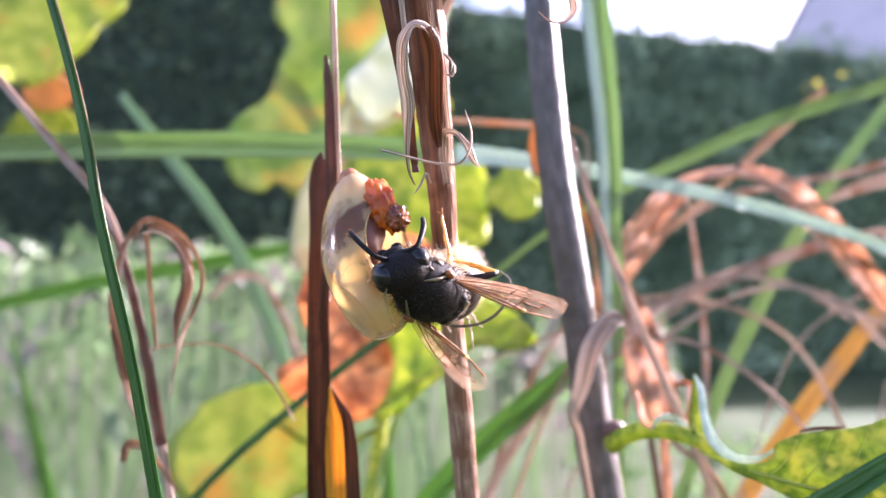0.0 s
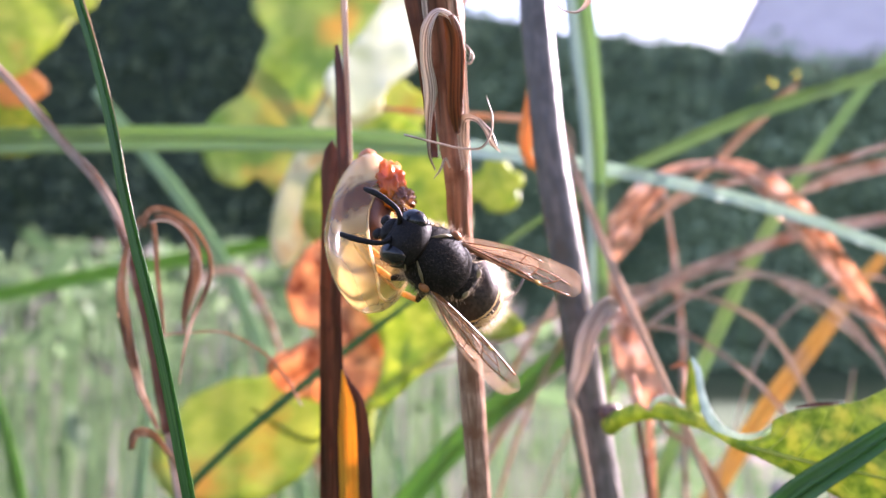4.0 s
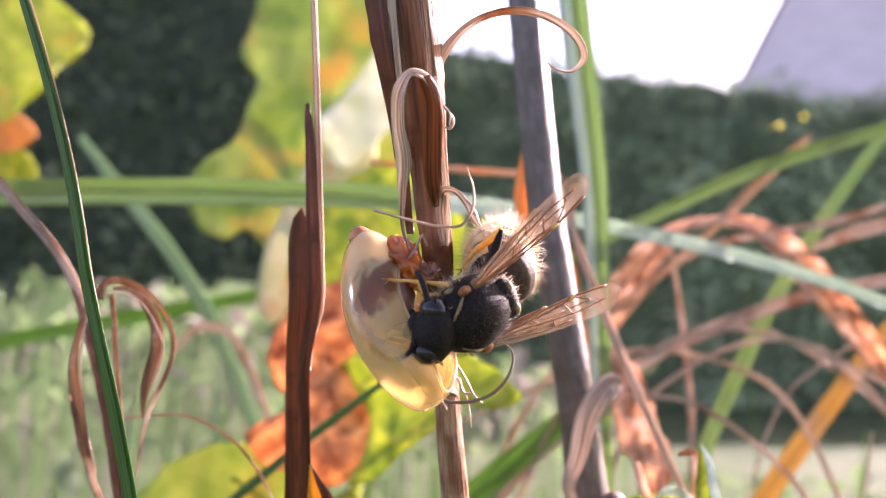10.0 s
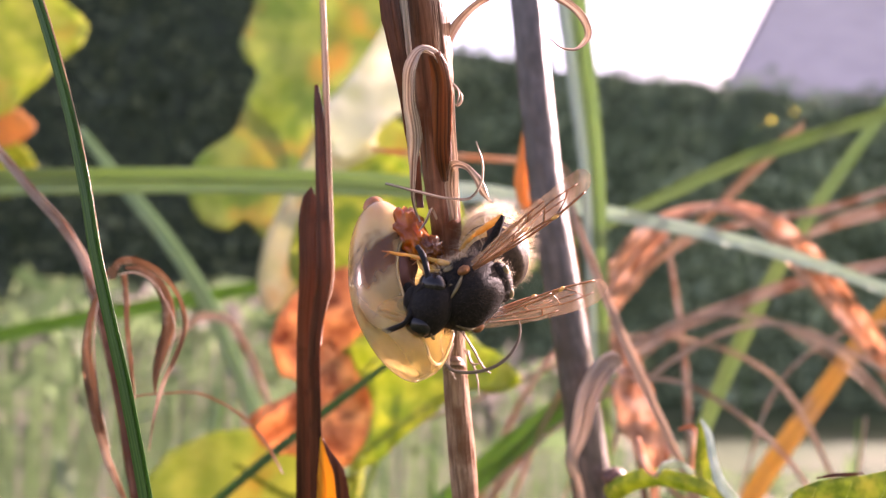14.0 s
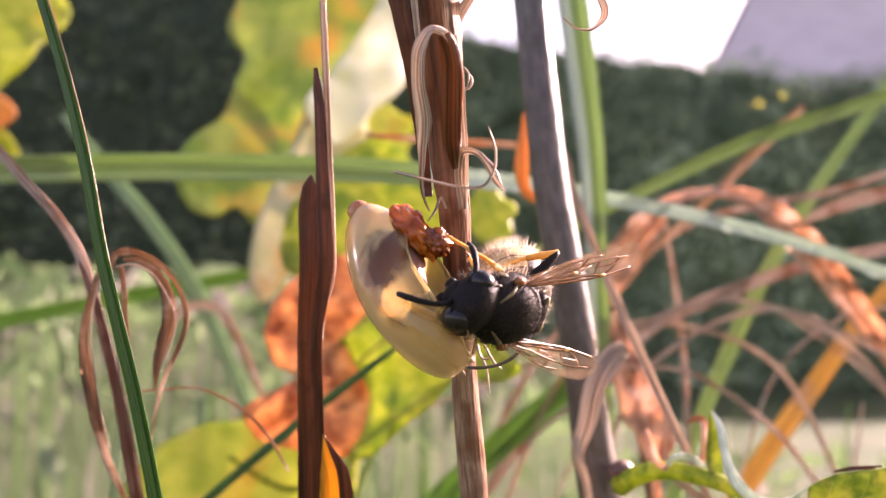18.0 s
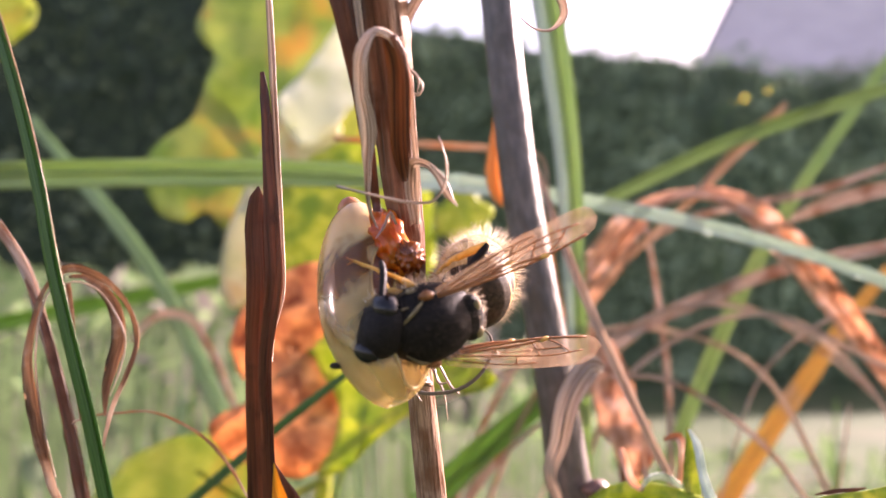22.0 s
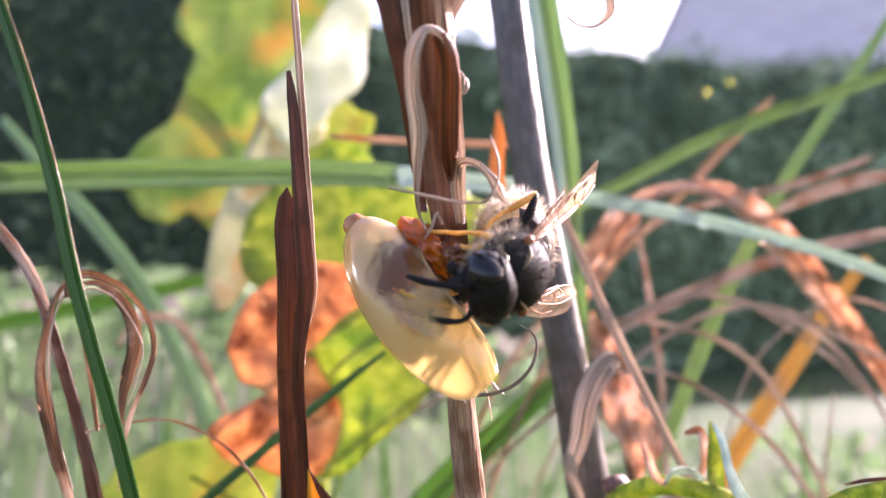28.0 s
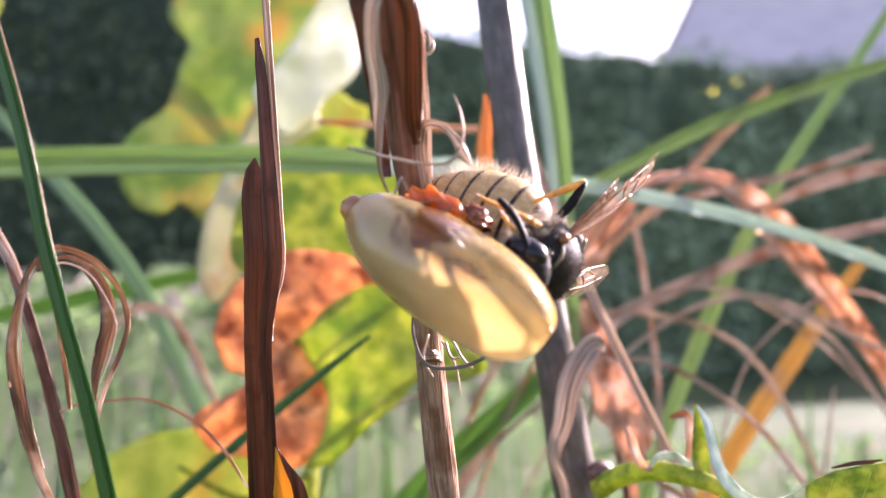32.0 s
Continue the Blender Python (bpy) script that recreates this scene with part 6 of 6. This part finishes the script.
def motions():
    walk(the_snail, [(t, pose(x * MM, y * MM, z * MM, rx, ry, rz)) for t, x, y, z, rx, ry, rz in [
        (0, -8.46, 62.00, 453.78, -18.8, -31.0, -27.4),
        (1, -7.91, 62.00, 453.57, -16.5, -34.2, -28.1),
        (2, -7.92, 62.00, 453.52, -18.8, -30.5, -28.4),
        (2.5, -6.44, 62.00, 453.53, -18.4, -31.7, -28.6),
        (4.5, -10.20, 62.00, 454.37, -27.9, -22.0, -29.5),
        (5, -7.24, 62.00, 453.53, -19.9, -37.8, -19.0),
        (6, -8.27, 62.00, 454.51, -18.7, -30.1, -30.0),
        (7, -6.08, 62.00, 454.55, -21.0, -27.7, -30.0),
        (8, -6.49, 62.00, 454.48, -18.3, -31.4, -30.2),
        (9, -6.68, 62.00, 454.54, -15.1, -36.6, -30.1),
        (10, -6.09, 62.00, 454.19, -20.6, -35.2, -19.1),
        (11, -6.64, 62.00, 454.72, -21.8, -29.7, -20.2),
        (12, -5.72, 62.00, 454.27, -19.8, -38.7, -18.7),
        (13, -6.61, 62.00, 454.46, -20.3, -34.9, -19.3),
        (14, -6.53, 62.00, 454.26, -16.9, -31.5, -30.5),
        (16.5, -5.16, 62.00, 454.31, -20.8, -39.6, -18.5),
        (17, -5.49, 62.00, 454.31, -19.2, -37.8, -19.9),
        (18, -6.51, 62.00, 453.83, -17.3, -40.8, -20.8),
        (19, -6.63, 62.00, 453.87, -26.7, -36.1, -4.7),
        (20, -7.09, 62.00, 454.02, -23.8, -38.2, -4.9),
        (21, -6.28, 62.00, 453.65, -26.6, -34.4, -5.6),
        (22, -5.46, 62.00, 454.37, -19.6, -30.5, -30.8),
        (23, -6.98, 62.00, 454.35, -20.1, -35.3, -21.0),
        (24, -6.25, 62.00, 454.23, -27.6, -35.5, -4.3),
        (25, -7.19, 62.00, 454.37, -28.5, -33.4, -4.1),
        (25.5, -7.16, 62.00, 453.98, -26.9, -35.3, -5.4),
        (28, -5.75, 62.00, 454.22, -29.3, -37.7, -4.6),
        (29, -6.73, 62.00, 454.46, -27.6, -32.2, -7.8),
        (30, -6.20, 62.00, 454.78, -20.2, -31.2, -23.8),
        (31, -2.63, 59.50, 454.70, -36.9, -51.5, 2.8),
        (32, -2.60, 58.00, 453.91, -45.7, -41.7, 18.1),
    ]])
    walk(the_wasp, [(t, pose(x * MM, y * MM, z * MM, rx, ry, rz)) for t, x, y, z, rx, ry, rz in [
        (0, -4.05, 59.00, 451.22, -131.1, -17.3, -127.1),
        (1, -2.93, 59.00, 451.51, -134.8, -13.4, -102.7),
        (2, -1.67, 59.00, 450.02, -111.9, -26.3, -94.9),
        (2.5, -0.83, 59.00, 447.53, -110.8, -45.1, -85.2),
        (4.5, -5.58, 57.00, 453.78, -105.0, -22.1, -152.0),
        (5, -0.54, 59.00, 455.04, -103.9, 5.7, -134.7),
        (6, -3.50, 59.00, 454.42, -101.6, 30.9, -150.1),
        (7, -2.29, 59.00, 454.58, -101.6, 32.2, -150.2),
        (8, -2.92, 59.00, 454.46, -102.0, 32.8, -150.5),
        (9, -1.95, 59.00, 454.69, -103.0, 33.4, -150.6),
        (10, -1.37, 59.00, 454.23, -104.2, 33.7, -151.2),
        (11, -2.66, 59.00, 453.83, -104.3, 34.0, -151.2),
        (12, -0.69, 59.00, 453.78, -108.4, 25.3, -135.2),
        (13, -1.51, 59.00, 452.02, -119.3, -12.5, -127.2),
        (14, -2.23, 59.00, 453.65, -107.2, 28.4, -149.0),
        (16.5, -0.79, 59.00, 453.09, -111.8, 6.5, -134.8),
        (17, -1.39, 59.00, 452.42, -126.0, -13.4, -124.7),
        (18, -0.86, 59.00, 452.41, -112.6, 3.8, -131.8),
        (19, -1.70, 59.00, 453.42, -103.9, 7.5, -117.8),
        (20, 0.39, 59.00, 453.35, -105.9, 21.9, -116.5),
        (21, 0.41, 59.00, 454.30, -102.6, 13.2, -116.8),
        (22, -2.29, 59.00, 452.94, -110.5, 16.4, -157.5),
        (23, -2.53, 59.00, 452.45, -110.2, -2.8, -140.1),
        (24, 0.28, 59.00, 452.58, -120.8, 0.7, -115.2),
        (25, 1.19, 59.00, 452.04, -103.1, 20.6, -116.8),
        (25.5, 0.49, 59.00, 452.91, -103.4, 20.8, -118.5),
        (28, -0.66, 59.00, 455.62, -102.6, 18.0, -116.1),
        (29, -0.53, 59.00, 455.28, -97.6, 36.8, -121.8),
        (30, -2.19, 59.00, 453.50, -130.1, 29.1, -150.7),
        (31, 2.50, 60.20, 455.60, -125.9, 24.9, -131.4),
        (32, 2.70, 59.80, 454.35, -118.7, 23.0, -124.4),
    ]])
    # the loose blades sway from their feet in the light wind
    foot = upright_blade.location.copy()
    walk(upright_blade, [(t, Matrix.Translation(foot) @ pose(0, 0, 0, 0, 0.126 * (dx + 0.72), 0)) for t, dx in [
        (0, -2.05), (1, -1.94), (2, -2.3), (5, -1.65), (6, -1.77), (7, -1.2), (8, -0.3), (9, 0.3), (10, -0.1), (11, -0.9), (12, -0.36), (13, 0.2), (14, -0.72), (16.5, 0.7), (17, 1.1), (18, 0.0), (19, 0.45),
        (20, 1.1), (21, 1.0), (22, 1.75), (23, 1.1), (24, 0.57), (25, 0.13), (25.5, -0.2), (27.5, 0.07), (28, 0.76), (29, 1.65), (30, 0.4), (31, 0.5), (32, 1.75)]])
    stand = withered.location.copy()
    walk(withered, [(t, Matrix.Translation(stand) @ pose(0, 0, 0, 0, 0.126 * (dx + 0.41), 0)) for t, dx in [
        (0, -0.76), (1, -0.65), (2, -0.9), (5, -0.63), (6, -0.65), (7, -0.25), (8, -0.03), (9, -0.18), (10, -0.36), (11, -0.55), (12, -0.41), (13, -0.39), (14, -0.35), (16.5, 0.27), (17, 0.5), (18, 0.15), (19, 0.18),
        (20, 0.2), (21, 0.2), (22, 0.6), (23, 0.3), (24, 0.24), (25, 0.15), (25.5, 0.4), (27.5, 0.35), (28, 0.3), (29, 0.8), (30, 0.5), (31, 0.3), (32, 0.7)]])
    walk(wasp_head, [(t, pose(2.1 * MM, 0, 0.2 * MM, rx, ry, rz)) for t, rx, ry, rz in [
        (0, 0, 35.2, -29.5),
        (1, 0, 40.4, -28.6),
        (2, 0, 36.2, -34.0),
        (2.5, 0, 0.1, -2.3),
        (4.5, 0, 12.6, 3.0),
        (5, 0, 31.1, 13.5),
        (6, 0, 24.5, -34.6),
        (7, 0, 24.4, -33.9),
        (8, 0, 24.6, -40.2),
        (9, 0, 24.6, -42.0),
        (10, 0, 24.6, -40.6),
        (11, 0, 20.9, -44.2),
        (12, 0, 38.0, -9.2),
        (13, 0, 23.8, -43.0),
        (14, 0, 23.7, -43.1),
        (16.5, 0, 32.0, -37.9),
        (17, 0, 31.3, -35.5),
        (18, 0, 39.2, -30.3),
        (19, 0, 42.4, -25.1),
        (20, 0, 43.5, 22.8),
        (21, 0, 45.9, 16.0),
        (22, 0, 21.0, -33.8),
        (23, 0, 26.9, -38.6),
        (24, 0, 47.8, 4.9),
        (25, 0, 46.5, 13.6),
        (25.5, 0, 47.8, -4.4),
        (28, 0, 45.5, 17.4),
        (29, 0, -22.6, 21.4),
        (30, 0, 35.0, -8.5),
        (31, 0, 48.0, 0.1),
        (32, 0, 25.1, -26.0),
    ]])
    # the right fore and middle leg hold on to the flesh and the stem
    holds = [[(0, 37, 19, 6), (1, 20, 10, 0), (2, 10, 5, 0), (2.5, 10, 5, 0), (4.5, 30, 0, 10), (5, 43, -2, 20), (6, 0, 0, 0), (18, 0, 0, 0), (19, 16, 30, -14), (20, 59, 25, 15), (21, 56, 28, 12), (22, 0, 0, 0), (23, 2, 20, -18), (24, 57, 27, 13),
              (25, 41, 31, 2), (25.5, 47, 29, 7), (28, 32, 41, -8), (29, 62, 37, 13), (30, 0, 0, 0), (32, 0, 0, 0)],
             [(0, -6, 18, -21), (1, -3, 9, -10), (2, 0, 5, 0), (2.5, 0, 5, 0), (4.5, 20, 5, 5), (5, 29, 8, 13), (6, 0, 0, 0), (18, 0, 0, 0), (19, 16, 25, -7), (20, 47, 24, 15), (21, 42, 24, 12), (22, 0, 0, 0), (23, 6, 12, -6), (24, 34, 21, 8),
              (25, 34, 29, 4), (25.5, 38, 26, 8), (28, 28, 34, -3), (29, 46, 30, 12), (30, 0, 0, 0), (32, 0, 0, 0)]]
    for limb, turns in zip(wasp_legs, holds):
        hip = limb.matrix_local.translation.copy()
        walk(limb, [(t, Matrix.Translation(hip) @ pose(0, 0, 0, rx, ry, rz)) for t, rx, ry, rz in turns])
    # right and left feeler: degrees of splay
    splay = [(0, -60, 20), (1, -50, 10), (2, -30, 25), (2.5, -20, 20), (4.5, -10, 25), (5, -5, 20), (6, -75, 50), (10, -75, 50), (14, -72, 52), (16.5, -55, 25), (17, -50, 20), (18, -70, 20), (19, -15, 10), (20, -10, 15), (21, -10, 20), (22, -80, 75), (23, -55, 25), (24, -20, 20), (25, -5, 10), (25.5, -5, 12), (28, 0, 15), (29, -10, 10), (30, -60, 40), (31, -40, 20), (32, -70, 20)]
    for feeler, side, k in ((wasp_feelers[0], -1, 1), (wasp_feelers[1], 1, 2)):
        walk(feeler, [(row[0], pose(1.75 * MM, 0.45 * side * MM, 0.25 * MM, 0, 0, row[k])) for row in splay])
    walk(wasp_gaster, [(t, pose(-2.55 * MM, 0, -0.35 * MM, 0, ry, rz)) for t, ry, rz in [
        (0, -50.0, 0.0),
        (1, -60.0, 0.0),
        (2, -70.0, 0.0),
        (2.5, -75.0, 0.0),
        (4.5, -30.0, 0.0),
        (5, -40.0, 0.0),
        (6, -45.0, 0.0),
        (7, -45.0, 0.0),
        (8, -45.0, 0.0),
        (9, -45.0, 0.0),
        (10, -45.0, 0.0),
        (11, -45.0, 0.0),
        (12, -55.0, 0.0),
        (13, -50.0, 0.0),
        (14, -45.0, 0.0),
        (16.5, -50.0, 0.0),
        (17, -50.0, 0.0),
        (18, -50.0, 0.0),
        (19, -45.0, 0.0),
        (20, -12.0, 0.0),
        (21, -14.0, 0.0),
        (22, -50.0, 0.0),
        (23, -35.0, 0.0),
        (24, -12.0, 0.0),
        (25, -15.0, 0.0),
        (25.5, -15.0, 0.0),
        (28, -18.0, 0.0),
        (29, -12.0, 0.0),
        (30, -65.0, 0.0),
        (31, -86.0, 0.0),
        (32, -84.0, 0.0),
    ]])


motions()
